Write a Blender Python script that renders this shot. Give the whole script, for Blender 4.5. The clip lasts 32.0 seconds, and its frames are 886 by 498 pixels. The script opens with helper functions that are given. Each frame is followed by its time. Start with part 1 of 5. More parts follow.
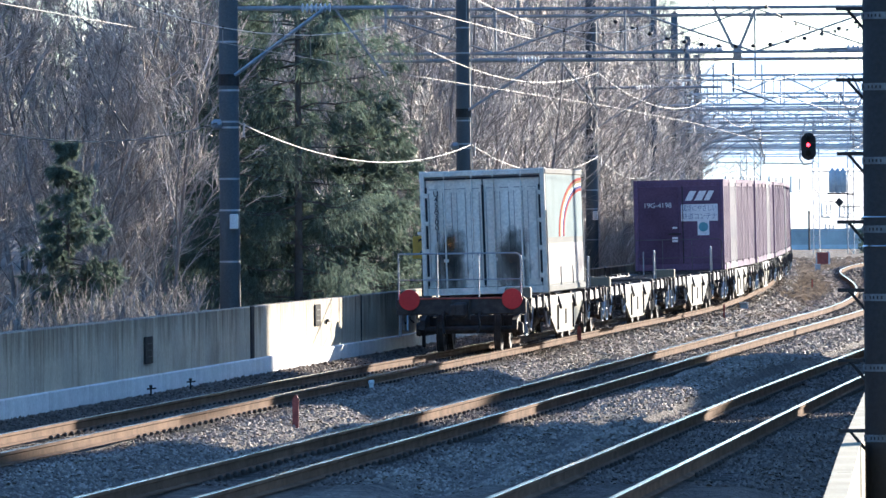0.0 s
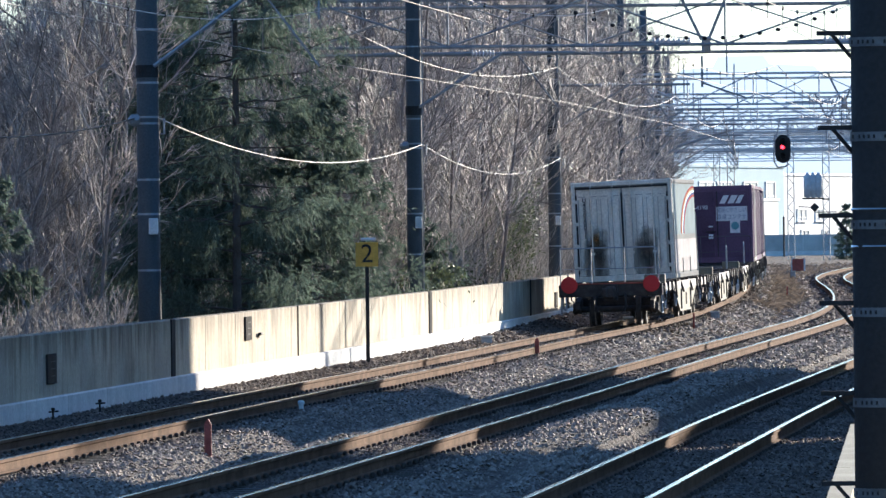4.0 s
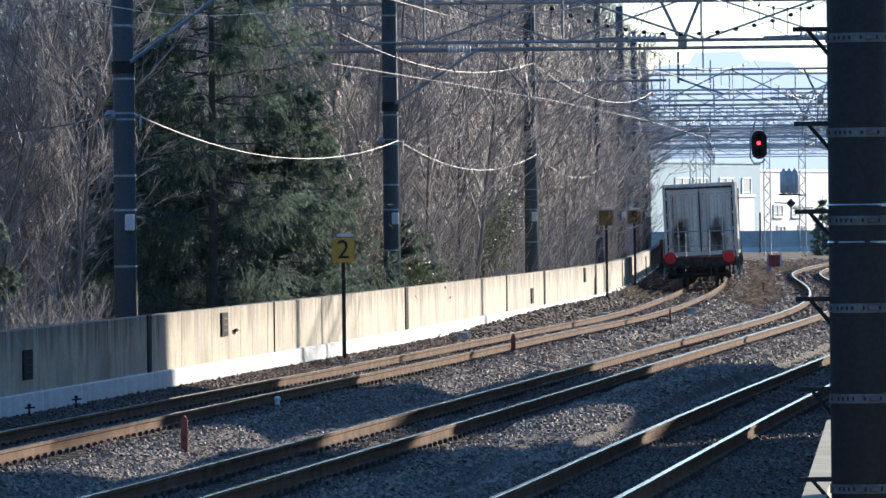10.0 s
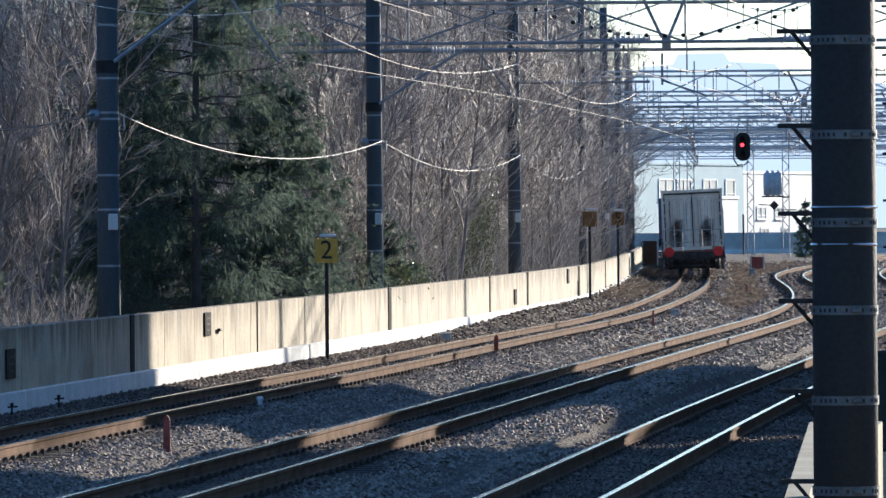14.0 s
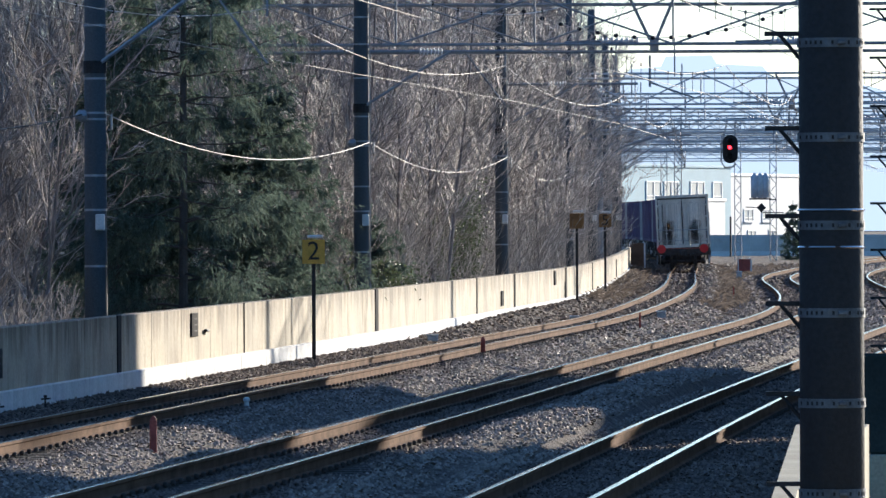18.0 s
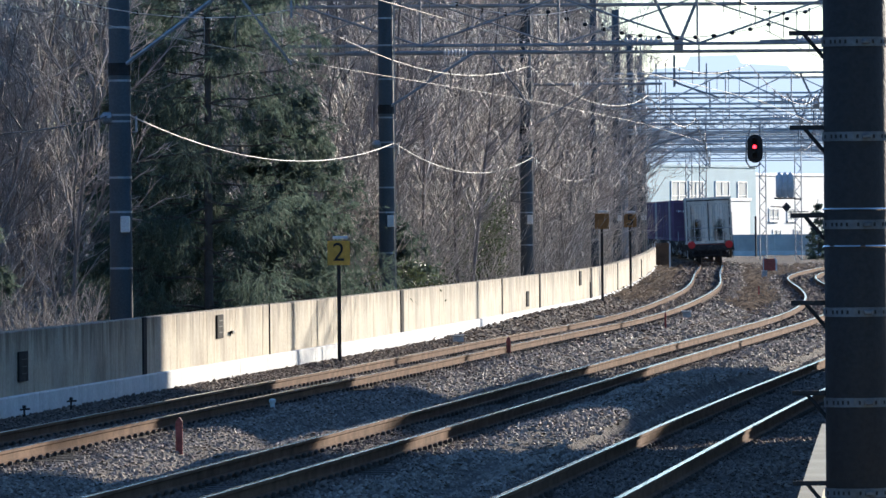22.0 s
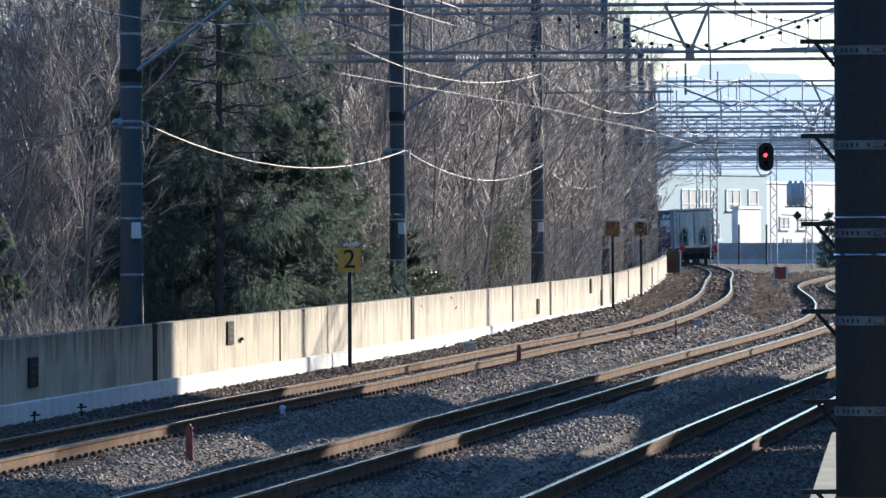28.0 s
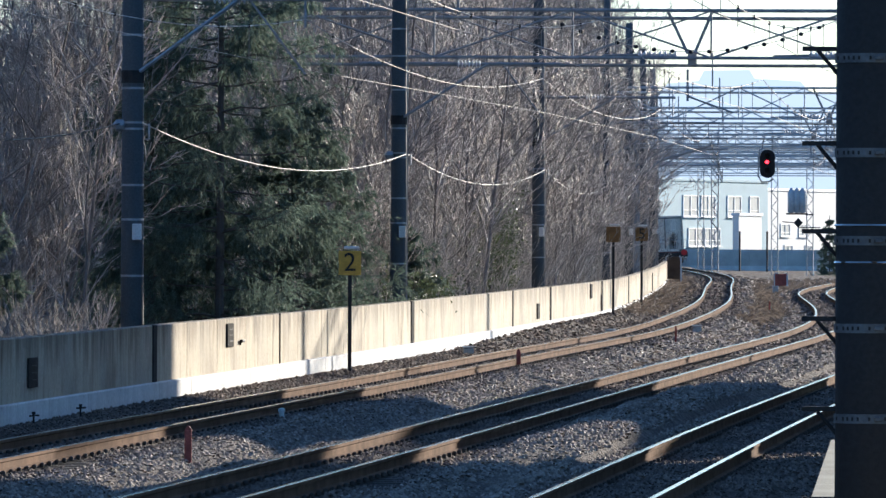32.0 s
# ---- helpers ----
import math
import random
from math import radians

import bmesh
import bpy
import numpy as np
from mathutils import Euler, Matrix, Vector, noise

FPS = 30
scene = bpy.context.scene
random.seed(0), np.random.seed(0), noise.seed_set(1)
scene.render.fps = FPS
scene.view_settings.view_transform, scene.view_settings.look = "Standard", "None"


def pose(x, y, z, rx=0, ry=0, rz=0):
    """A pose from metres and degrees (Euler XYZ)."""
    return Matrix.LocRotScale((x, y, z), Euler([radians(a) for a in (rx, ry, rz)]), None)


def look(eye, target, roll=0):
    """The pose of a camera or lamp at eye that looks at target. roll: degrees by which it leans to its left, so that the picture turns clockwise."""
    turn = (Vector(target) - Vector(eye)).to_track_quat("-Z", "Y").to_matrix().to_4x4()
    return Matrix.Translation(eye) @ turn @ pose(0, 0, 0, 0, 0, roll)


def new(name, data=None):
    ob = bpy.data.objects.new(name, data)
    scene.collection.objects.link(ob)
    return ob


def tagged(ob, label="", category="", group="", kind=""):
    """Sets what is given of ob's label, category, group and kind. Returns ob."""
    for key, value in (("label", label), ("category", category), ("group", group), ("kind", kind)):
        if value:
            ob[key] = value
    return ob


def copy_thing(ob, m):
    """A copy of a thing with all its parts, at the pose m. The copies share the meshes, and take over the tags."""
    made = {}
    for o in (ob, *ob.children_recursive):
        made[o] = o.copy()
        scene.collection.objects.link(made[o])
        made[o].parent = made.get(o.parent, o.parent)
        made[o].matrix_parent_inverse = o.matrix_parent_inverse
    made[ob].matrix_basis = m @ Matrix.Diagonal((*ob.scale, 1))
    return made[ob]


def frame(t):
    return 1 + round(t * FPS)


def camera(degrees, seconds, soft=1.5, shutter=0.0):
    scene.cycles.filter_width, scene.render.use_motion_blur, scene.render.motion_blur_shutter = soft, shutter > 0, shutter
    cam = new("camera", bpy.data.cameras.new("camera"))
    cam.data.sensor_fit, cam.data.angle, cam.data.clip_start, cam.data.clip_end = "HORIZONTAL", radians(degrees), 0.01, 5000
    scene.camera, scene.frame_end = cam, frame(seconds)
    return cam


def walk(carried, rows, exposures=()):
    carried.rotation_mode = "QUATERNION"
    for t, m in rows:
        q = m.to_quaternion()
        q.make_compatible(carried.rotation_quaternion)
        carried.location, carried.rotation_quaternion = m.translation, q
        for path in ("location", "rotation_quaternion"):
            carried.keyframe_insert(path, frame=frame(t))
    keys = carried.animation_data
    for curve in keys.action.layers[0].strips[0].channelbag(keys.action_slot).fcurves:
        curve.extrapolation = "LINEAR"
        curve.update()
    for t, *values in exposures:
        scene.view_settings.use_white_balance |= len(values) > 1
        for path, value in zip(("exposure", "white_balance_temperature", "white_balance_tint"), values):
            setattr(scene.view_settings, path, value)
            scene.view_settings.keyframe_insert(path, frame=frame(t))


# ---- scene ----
# camera: yaw, pitch and roll in degrees; it steps forward once, early on
cam = camera(6.648, 32.0)
ROWS = [
    (0.0, -0.50, -11.62, 2.61, 0.319, -0.278, 0.428),
    (0.5, -0.50, -11.62, 2.61, 0.311, -0.272, 0.423),
    (1.0, -0.50, -11.62, 2.61, 0.267, -0.299, 0.399),
    (1.5, -0.50, -11.62, 2.61, 0.228, -0.352, 0.409),
    (2.0, -0.50, -11.62, 2.61, 0.220, -0.324, 0.418),
    (2.4, -0.50, -11.62, 2.61, 0.293, -0.269, 0.407),
    (2.5, -0.45, -10.46, 2.60, 0.312, -0.255, 0.404),
    (2.6, -0.35, -8.14, 2.59, 0.343, -0.242, 0.432),
    (2.7, -0.25, -5.81, 2.57, 0.374, -0.229, 0.459),
    (2.8, -0.16, -3.60, 2.55, 0.406, -0.217, 0.486),
    (2.9, -0.07, -1.63, 2.53, 0.437, -0.204, 0.513),
    (3.0, -0.01, -0.23, 2.52, 0.468, -0.191, 0.541),
    (3.5, 0.00, 0.00, 2.52, 0.175, -0.213, 0.570),
    (5.5, 0.00, 0.00, 2.52, 0.172, -0.221, 0.778),
    (6.0, 0.00, 0.00, 2.52, 0.166, -0.151, 0.726),
    (6.5, 0.00, 0.00, 2.52, 0.182, -0.185, 0.725),
    (7.0, 0.00, 0.00, 2.52, 0.191, -0.247, 0.692),
    (7.5, 0.00, 0.00, 2.52, 0.141, -0.221, 0.651),
    (8.0, 0.00, 0.00, 2.52, 0.154, -0.228, 0.666),
    (8.5, 0.00, 0.00, 2.52, 0.146, -0.248, 0.739),
    (9.0, 0.00, 0.00, 2.52, 0.005, -0.255, 0.652),
    (9.5, 0.00, 0.00, 2.52, -0.048, -0.260, 0.687),
    (10.0, 0.00, 0.00, 2.52, -0.048, -0.250, 0.649),
    (10.5, 0.00, 0.00, 2.52, -0.062, -0.272, 0.540),
    (11.0, 0.00, 0.00, 2.52, -0.073, -0.294, 0.498),
    (11.5, 0.00, 0.00, 2.52, -0.068, -0.262, 0.468),
    (12.0, 0.00, 0.00, 2.52, -0.076, -0.216, 0.488),
    (12.5, 0.00, 0.00, 2.52, -0.171, -0.252, 0.449),
    (13.0, 0.00, 0.00, 2.52, -0.190, -0.299, 0.412),
    (13.5, 0.00, 0.00, 2.52, -0.193, -0.292, 0.420),
    (14.0, 0.00, 0.00, 2.52, -0.173, -0.246, 0.441),
    (14.5, 0.00, 0.00, 2.52, -0.185, -0.236, 0.349),
    (16.5, 0.00, 0.00, 2.52, -0.136, -0.284, 0.235),
    (17.0, 0.00, 0.00, 2.52, -0.238, -0.230, 0.213),
    (17.5, 0.00, 0.00, 2.52, -0.278, -0.209, 0.199),
    (18.0, 0.00, 0.00, 2.52, -0.269, -0.236, 0.253),
    (18.5, 0.00, 0.00, 2.52, -0.226, -0.294, 0.353),
    (19.0, 0.00, 0.00, 2.52, -0.149, -0.310, 0.382),
    (19.5, 0.00, 0.00, 2.52, -0.120, -0.287, 0.484),
    (20.0, 0.00, 0.00, 2.52, -0.377, -0.257, 0.468),
    (20.5, 0.00, 0.00, 2.52, -0.347, -0.212, 0.505),
    (21.0, 0.00, 0.00, 2.52, -0.214, -0.196, 0.565),
    (21.5, 0.00, 0.00, 2.52, -0.133, -0.206, 0.581),
    (22.0, 0.00, 0.00, 2.52, -0.081, -0.229, 0.483),
    (22.5, 0.00, 0.00, 2.52, -0.041, -0.248, 0.480),
    (23.0, 0.00, 0.00, 2.52, -0.011, -0.262, 0.663),
    (23.5, 0.00, 0.00, 2.52, -0.007, -0.297, 0.531),
    (24.0, 0.00, 0.00, 2.52, -0.040, -0.312, 0.597),
    (24.5, 0.00, 0.00, 2.52, -0.054, -0.274, 0.615),
    (25.0, 0.00, 0.00, 2.52, -0.054, -0.231, 0.547),
    (25.5, 0.00, 0.00, 2.52, -0.040, -0.226, 0.430),
    (27.5, 0.00, 0.00, 2.52, -0.037, -0.144, 0.341),
    (28.0, 0.00, 0.00, 2.52, 0.000, -0.174, 0.300),
    (28.5, 0.00, 0.00, 2.52, -0.017, -0.190, 0.312),
    (29.0, 0.00, 0.00, 2.52, -0.011, -0.224, 0.282),
    (29.5, 0.00, 0.00, 2.52, 0.037, -0.215, 0.178),
    (30.0, 0.00, 0.00, 2.52, 0.057, -0.210, 0.033),
    (30.5, 0.00, 0.00, 2.52, -0.019, -0.205, -0.016),
    (31.0, 0.00, 0.00, 2.52, -0.072, -0.189, -0.076),
    (31.5, 0.00, 0.00, 2.52, -0.011, -0.148, -0.191),
    (32.0, 0.00, 0.00, 2.52, 0.006, -0.144, -0.213),
]
walk(cam, [(t, pose(x, y, z, 90 + pitch, roll, yaw)) for t, x, y, z, yaw, pitch, roll in ROWS],
     exposures=[(t, 1.21 + lift, 5300, 9) for t, lift in ((0.0, 0.92), (2.4, 0.82), (3.2, 0.5), (6.0, 0.2), (9.0, 0.06), (13.0, 0.0), (32.0, 0.0))])

# ---- light ----
SUN_AZ, SUN_EL = 32.0, 13.0   # degrees to the right of +y, and above the horizon
world = bpy.data.worlds.new("world")
scene.world = world
world.use_nodes = True
wn = world.node_tree.nodes
sky = wn.new("ShaderNodeTexSky")
sky.sky_type, sky.sun_disc = "NISHITA", False
sky.sun_elevation, sky.sun_rotation = radians(SUN_EL), radians(SUN_AZ)
sky.dust_density, sky.air_density, sky.ozone_density = 0.4, 1.0, 4.0
world.node_tree.links.new(sky.outputs[0], wn["Background"].inputs[0])
wn["Background"].inputs[1].default_value = 0.089
sun_data = bpy.data.lights.new("sun", "SUN")
sun_data.energy, sun_data.angle, sun_data.color = 5.0, radians(0.6), (1.0, 0.8, 0.56)
sun = new("sun", sun_data)
saz, sel = radians(SUN_AZ), radians(SUN_EL)
SUN_DIR = Vector((math.sin(saz) * math.cos(sel), math.cos(saz) * math.cos(sel), math.sin(sel)))
sun.matrix_world = look(SUN_DIR * 200, (0, 0, 0))


# ---- materials ----
def mat(name, color, rough=0.8, metal=0.0, var=0.25, scale=3.0, fine=40.0, bump=0.2, tint=None, random_=0.0, streak=False, spec=None):
    """A surface with variation at two scales: broad stains, fine grain, and relief."""
    m = bpy.data.materials.new(name)
    m.use_nodes = True
    nt = m.node_tree
    n, l = nt.nodes, nt.links
    bsdf = n["Principled BSDF"]
    bsdf.inputs["Roughness"].default_value = rough
    bsdf.inputs["Metallic"].default_value = metal
    bsdf.inputs["Specular IOR Level"].default_value = spec if spec is not None else 0.5 if rough < 0.3 else 0.22
    tc = n.new("ShaderNodeTexCoord")
    mp = n.new("ShaderNodeMapping")
    mp.inputs["Scale"].default_value = (1, 1, 0.12) if streak else (1, 1, 1)
    l.new(tc.outputs["Object"], mp.inputs[0])
    broad = n.new("ShaderNodeTexNoise")
    broad.inputs["Scale"].default_value, broad.inputs["Detail"].default_value = scale, 5
    l.new(mp.outputs[0], broad.inputs["Vector"])
    grain = n.new("ShaderNodeTexNoise")
    grain.inputs["Scale"].default_value, grain.inputs["Detail"].default_value = fine, 3
    l.new(tc.outputs["Object"], grain.inputs["Vector"])
    ramp = n.new("ShaderNodeValToRGB")
    dark = [c * (1 - var) for c in color]
    lite = [min(1, c * (1 + var)) for c in color]
    if tint:
        dark = [a * 0.5 + b * 0.5 for a, b in zip(dark, tint)]
    ramp.color_ramp.elements[0].position, ramp.color_ramp.elements[1].position = 0.3, 0.7
    ramp.color_ramp.elements[0].color, ramp.color_ramp.elements[1].color = (*dark, 1), (*lite, 1)
    l.new(broad.outputs["Fac"], ramp.inputs[0])
    mix = n.new("ShaderNodeMix")
    mix.data_type, mix.blend_type = "RGBA", "MULTIPLY"
    mix.inputs["Factor"].default_value = 0.5
    gr = n.new("ShaderNodeValToRGB")
    gr.color_ramp.elements[0].position, gr.color_ramp.elements[1].position = 0.3, 0.7
    gr.color_ramp.elements[0].color, gr.color_ramp.elements[1].color = (0.45, 0.45, 0.45, 1), (1, 1, 1, 1)
    l.new(grain.outputs["Fac"], gr.inputs[0])
    l.new(ramp.outputs[0], mix.inputs[6])
    l.new(gr.outputs[0], mix.inputs[7])
    out = mix.outputs[2]
    if random_:
        info = n.new("ShaderNodeObjectInfo")
        hsv = n.new("ShaderNodeHueSaturation")
        mr = n.new("ShaderNodeMapRange")
        mr.inputs["To Min"].default_value, mr.inputs["To Max"].default_value = 1 - random_, 1 + random_
        l.new(info.outputs["Random"], mr.inputs["Value"])
        l.new(mr.outputs[0], hsv.inputs["Value"])
        l.new(out, hsv.inputs["Color"])
        out = hsv.outputs[0]
    l.new(out, bsdf.inputs["Base Color"])
    if bump:
        bp = n.new("ShaderNodeBump")
        bp.inputs["Strength"].default_value, bp.inputs["Distance"].default_value = bump, 0.02
        l.new(grain.outputs["Fac"], bp.inputs["Height"])
        l.new(bp.outputs[0], bsdf.inputs["Normal"])
    return m


def island(m, amount):
    """Varies a material's brightness from loose piece to loose piece."""
    nt = m.node_tree
    n, l = nt.nodes, nt.links
    bsdf = n["Principled BSDF"]
    src = bsdf.inputs["Base Color"].links[0].from_socket
    geo = n.new("ShaderNodeNewGeometry")
    mr = n.new("ShaderNodeMapRange")
    mr.inputs["To Min"].default_value, mr.inputs["To Max"].default_value = 1 - amount, 1 + amount
    hsv = n.new("ShaderNodeHueSaturation")
    l.new(geo.outputs["Random Per Island"], mr.inputs["Value"])
    l.new(mr.outputs[0], hsv.inputs["Value"])
    l.new(src, hsv.inputs["Color"])
    l.new(hsv.outputs[0], bsdf.inputs["Base Color"])
    return m


def leafy(m, weight):
    """Lets part of the light pass through leaves."""
    m.node_tree.nodes["Principled BSDF"].inputs["Transmission Weight"].default_value = 0.0
    m.node_tree.nodes["Principled BSDF"].inputs["Subsurface Weight"].default_value = 0.0
    nt = m.node_tree
    n, l = nt.nodes, nt.links
    bsdf = n["Principled BSDF"]
    tr = n.new("ShaderNodeBsdfTranslucent")
    ms = n.new("ShaderNodeMixShader")
    ms.inputs[0].default_value = weight
    l.new(bsdf.inputs["Base Color"].links[0].from_socket, tr.inputs[0])
    l.new(bsdf.outputs[0], ms.inputs[1])
    l.new(tr.outputs[0], ms.inputs[2])
    l.new(ms.outputs[0], n["Material Output"].inputs[0])
    return m


M_ballast = mat("ballast", (0.12, 0.097, 0.078), 0.95, var=0.45, scale=2.5, fine=18, bump=1.0)
M_stone = island(mat("ballast_stone", (0.25, 0.2, 0.155), 0.6, var=0.3, scale=0.5, fine=30, bump=0.4, spec=0.35), 0.5)
# rust near the rails; also darkens the ground where shade is coloured in
M_bed = mat("rust_and_shade_ballast", (0.085, 0.064, 0.05), 0.95, var=0.45, scale=2.5, fine=18, bump=1.0)
M_bedstone = island(mat("rust_and_shade_stone", (0.15, 0.115, 0.09), 0.75, var=0.3, scale=0.5, fine=30, bump=0.4), 0.6)
M_soil = mat("woodland_soil", (0.085, 0.068, 0.055), 0.95, var=0.4, scale=0.4, fine=6, bump=0.8)
M_rust = mat("rusty_rail", (0.15, 0.092, 0.058), 0.9, 0.0, var=0.3, spec=0.04, scale=2.0, fine=30)
M_steel = mat("polished_rail_top", (0.95, 0.79, 0.66), 0.12, 1.0, var=0.1, scale=1.0, fine=30, bump=0.03)
M_sleeper = mat("concrete_sleeper", (0.085, 0.072, 0.062), 0.9, var=0.3, random_=0.25)
M_clip = mat("rail_clip", (0.09, 0.07, 0.06), 0.6, 0.5, var=0.3)
M_concrete = mat("wall_concrete", (0.5, 0.43, 0.31), 0.85, var=0.14, scale=0.45, fine=22, random_=0.06, tint=(0.33, 0.3, 0.25))


def streaky(m):
    """Adds rain streaks of soot that run down a wall, and paler patches."""
    nt = m.node_tree
    n, l = nt.nodes, nt.links
    bsdf = n["Principled BSDF"]
    src = bsdf.inputs["Base Color"].links[0].from_socket
    geo = n.new("ShaderNodeNewGeometry")
    mp = n.new("ShaderNodeMapping")
    mp.inputs["Scale"].default_value = (1.0, 1.0, 0.45)
    l.new(geo.outputs["Position"], mp.inputs[0])
    no = n.new("ShaderNodeTexNoise")
    no.inputs["Scale"].default_value, no.inputs["Detail"].default_value, no.inputs["Roughness"].default_value = 0.9, 4, 0.65
    l.new(mp.outputs[0], no.inputs["Vector"])
    rp = n.new("ShaderNodeValToRGB")
    rp.color_ramp.elements[0].position, rp.color_ramp.elements[1].position = 0.52, 0.72
    rp.color_ramp.elements[0].color, rp.color_ramp.elements[1].color = (1, 1, 1, 1), (0.55, 0.51, 0.46, 1)
    l.new(no.outputs["Fac"], rp.inputs[0])
    mx = n.new("ShaderNodeMix")
    mx.data_type, mx.blend_type = "RGBA", "MULTIPLY"
    mx.inputs["Factor"].default_value = 0.85
    l.new(src, mx.inputs[6])
    l.new(rp.outputs[0], mx.inputs[7])
    l.new(mx.outputs[2], bsdf.inputs["Base Color"])
    return m


streaky(M_concrete)


def drips(m):
    """Soot that has run down from a wall's coping in uneven tongues."""
    nt = m.node_tree
    n, l = nt.nodes, nt.links
    bsdf = n["Principled BSDF"]
    src = bsdf.inputs["Base Color"].links[0].from_socket
    geo = n.new("ShaderNodeNewGeometry")
    mp = n.new("ShaderNodeMapping")
    mp.inputs["Scale"].default_value = (1.0, 1.0, 0.16)
    l.new(geo.outputs["Position"], mp.inputs[0])
    no = n.new("ShaderNodeTexNoise")
    no.inputs["Scale"].default_value, no.inputs["Detail"].default_value, no.inputs["Roughness"].default_value = 3.2, 6, 0.7
    l.new(mp.outputs[0], no.inputs["Vector"])
    sx = n.new("ShaderNodeSeparateXYZ")
    l.new(geo.outputs["Position"], sx.inputs[0])
    mr = n.new("ShaderNodeMapRange")
    mr.inputs["From Min"].default_value, mr.inputs["From Max"].default_value = 0.45, 1.02
    mr.inputs["To Min"].default_value, mr.inputs["To Max"].default_value = 0.0, 0.22
    l.new(sx.outputs["Z"], mr.inputs["Value"])
    ad = n.new("ShaderNodeMath")
    ad.operation = "ADD"
    l.new(no.outputs["Fac"], ad.inputs[0])
    l.new(mr.outputs[0], ad.inputs[1])
    rp = n.new("ShaderNodeValToRGB")
    rp.color_ramp.elements[0].position, rp.color_ramp.elements[1].position = 0.53, 0.76
    rp.color_ramp.elements[0].color, rp.color_ramp.elements[1].color = (1, 1, 1, 1), (0.38, 0.34, 0.3, 1)
    l.new(ad.outputs[0], rp.inputs[0])
    mx = n.new("ShaderNodeMix")
    mx.data_type, mx.blend_type = "RGBA", "MULTIPLY"
    mx.inputs["Factor"].default_value = 0.9
    l.new(src, mx.inputs[6])
    l.new(rp.outputs[0], mx.inputs[7])
    l.new(mx.outputs[2], bsdf.inputs["Base Color"])
    return m


drips(M_concrete)


def pebbled(m, scale):
    """Breaks a bed of crushed stone into single lumps, each with its own grey and relief."""
    nt = m.node_tree
    n, l = nt.nodes, nt.links
    bsdf = n["Principled BSDF"]
    src = bsdf.inputs["Base Color"].links[0].from_socket
    geo = n.new("ShaderNodeNewGeometry")
    vo = n.new("ShaderNodeTexVoronoi")
    vo.inputs["Scale"].default_value = scale
    l.new(geo.outputs["Position"], vo.inputs["Vector"])
    mr = n.new("ShaderNodeMapRange")
    mr.inputs["To Min"].default_value, mr.inputs["To Max"].default_value = 0.4, 1.7
    l.new(vo.outputs["Color"], mr.inputs["Value"])
    hsv = n.new("ShaderNodeHueSaturation")
    l.new(mr.outputs[0], hsv.inputs["Value"])
    l.new(src, hsv.inputs["Color"])
    l.new(hsv.outputs[0], bsdf.inputs["Base Color"])
    bp = n.new("ShaderNodeBump")
    bp.invert = True
    bp.inputs["Strength"].default_value, bp.inputs["Distance"].default_value = 1.0, 0.05
    l.new(vo.outputs["Distance"], bp.inputs["Height"])
    l.new(bp.outputs[0], bsdf.inputs["Normal"])
    return m


pebbled(M_ballast, 17.0)
pebbled(M_bed, 17.0)
M_kerb = mat("whitewashed_kerb", (0.74, 0.73, 0.7), 0.85, var=0.12, scale=1.5, fine=20, random_=0.05)
M_joint = mat("dark_joint_filler", (0.045, 0.042, 0.04), 0.9, spec=0.03)
M_fence = mat("dark_green_fence_paint", (0.03, 0.04, 0.036), 0.8, var=0.3, scale=2)
M_pole = mat("dark_concrete_pole", (0.1, 0.112, 0.122), 0.75, var=0.25, scale=1.5, fine=35, streak=True)
M_pillar = mat("near_black_concrete_pole", (0.032, 0.031, 0.031), 0.7, var=0.25, scale=1.5, fine=35, streak=True)
M_band = mat("galvanised_steel", (0.36, 0.38, 0.4), 0.5, 0.6, var=0.2, scale=6)
M_clamp = mat("dull_steel_clamp", (0.13, 0.135, 0.14), 0.55, 0.4, var=0.25, scale=8)
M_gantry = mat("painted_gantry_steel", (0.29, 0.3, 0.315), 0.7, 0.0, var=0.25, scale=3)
# paler copy of the gantry steel: distance haze put into the colour
M_haze_steel = mat("haze_pale_steel", (0.5, 0.53, 0.55), 0.6, 0.0, var=0.2, scale=3)
M_wire = mat("bare_wire", (0.5, 0.46, 0.42), 0.6, 0.0, var=0.1)
M_contact = mat("copper_contact_wire", (0.3, 0.27, 0.24), 0.6, 0.0, var=0.1)
M_cable = mat("white_sheathed_cable", (0.42, 0.4, 0.38), 0.6, var=0.1)
M_dark = mat("dark_iron", (0.035, 0.034, 0.034), 0.65, 0.3, var=0.3, scale=5)
M_porc = mat("pale_porcelain", (0.62, 0.62, 0.64), 0.6, var=0.08)
M_yellow = mat("yellow_sign_paint", (0.6, 0.36, 0.06), 0.55, var=0.15, scale=8)
M_dullyellow = mat("dull_yellow_paint", (0.2, 0.115, 0.045), 0.8, var=0.25, scale=6)
M_black = mat("black_paint", (0.02, 0.02, 0.02), 0.6, var=0.2)
M_whitebox = mat("white_painted_steel", (0.75, 0.75, 0.73), 0.5, var=0.1)
M_redpaint = mat("faded_red_paint", (0.32, 0.09, 0.07), 0.7, var=0.25, scale=6)
M_bark = island(mat("grey_bark", (0.355, 0.315, 0.287), 0.6, var=0.4, scale=2.0, fine=25, spec=0.35, random_=0.3), 0.5)
M_trunk = mat("dark_grey_trunk", (0.24, 0.21, 0.195), 0.9, var=0.35, scale=2.0, fine=25, random_=0.3, spec=0.08)
M_bark_dark = mat("dark_bark", (0.13, 0.115, 0.105), 0.95, var=0.3, random_=0.2)
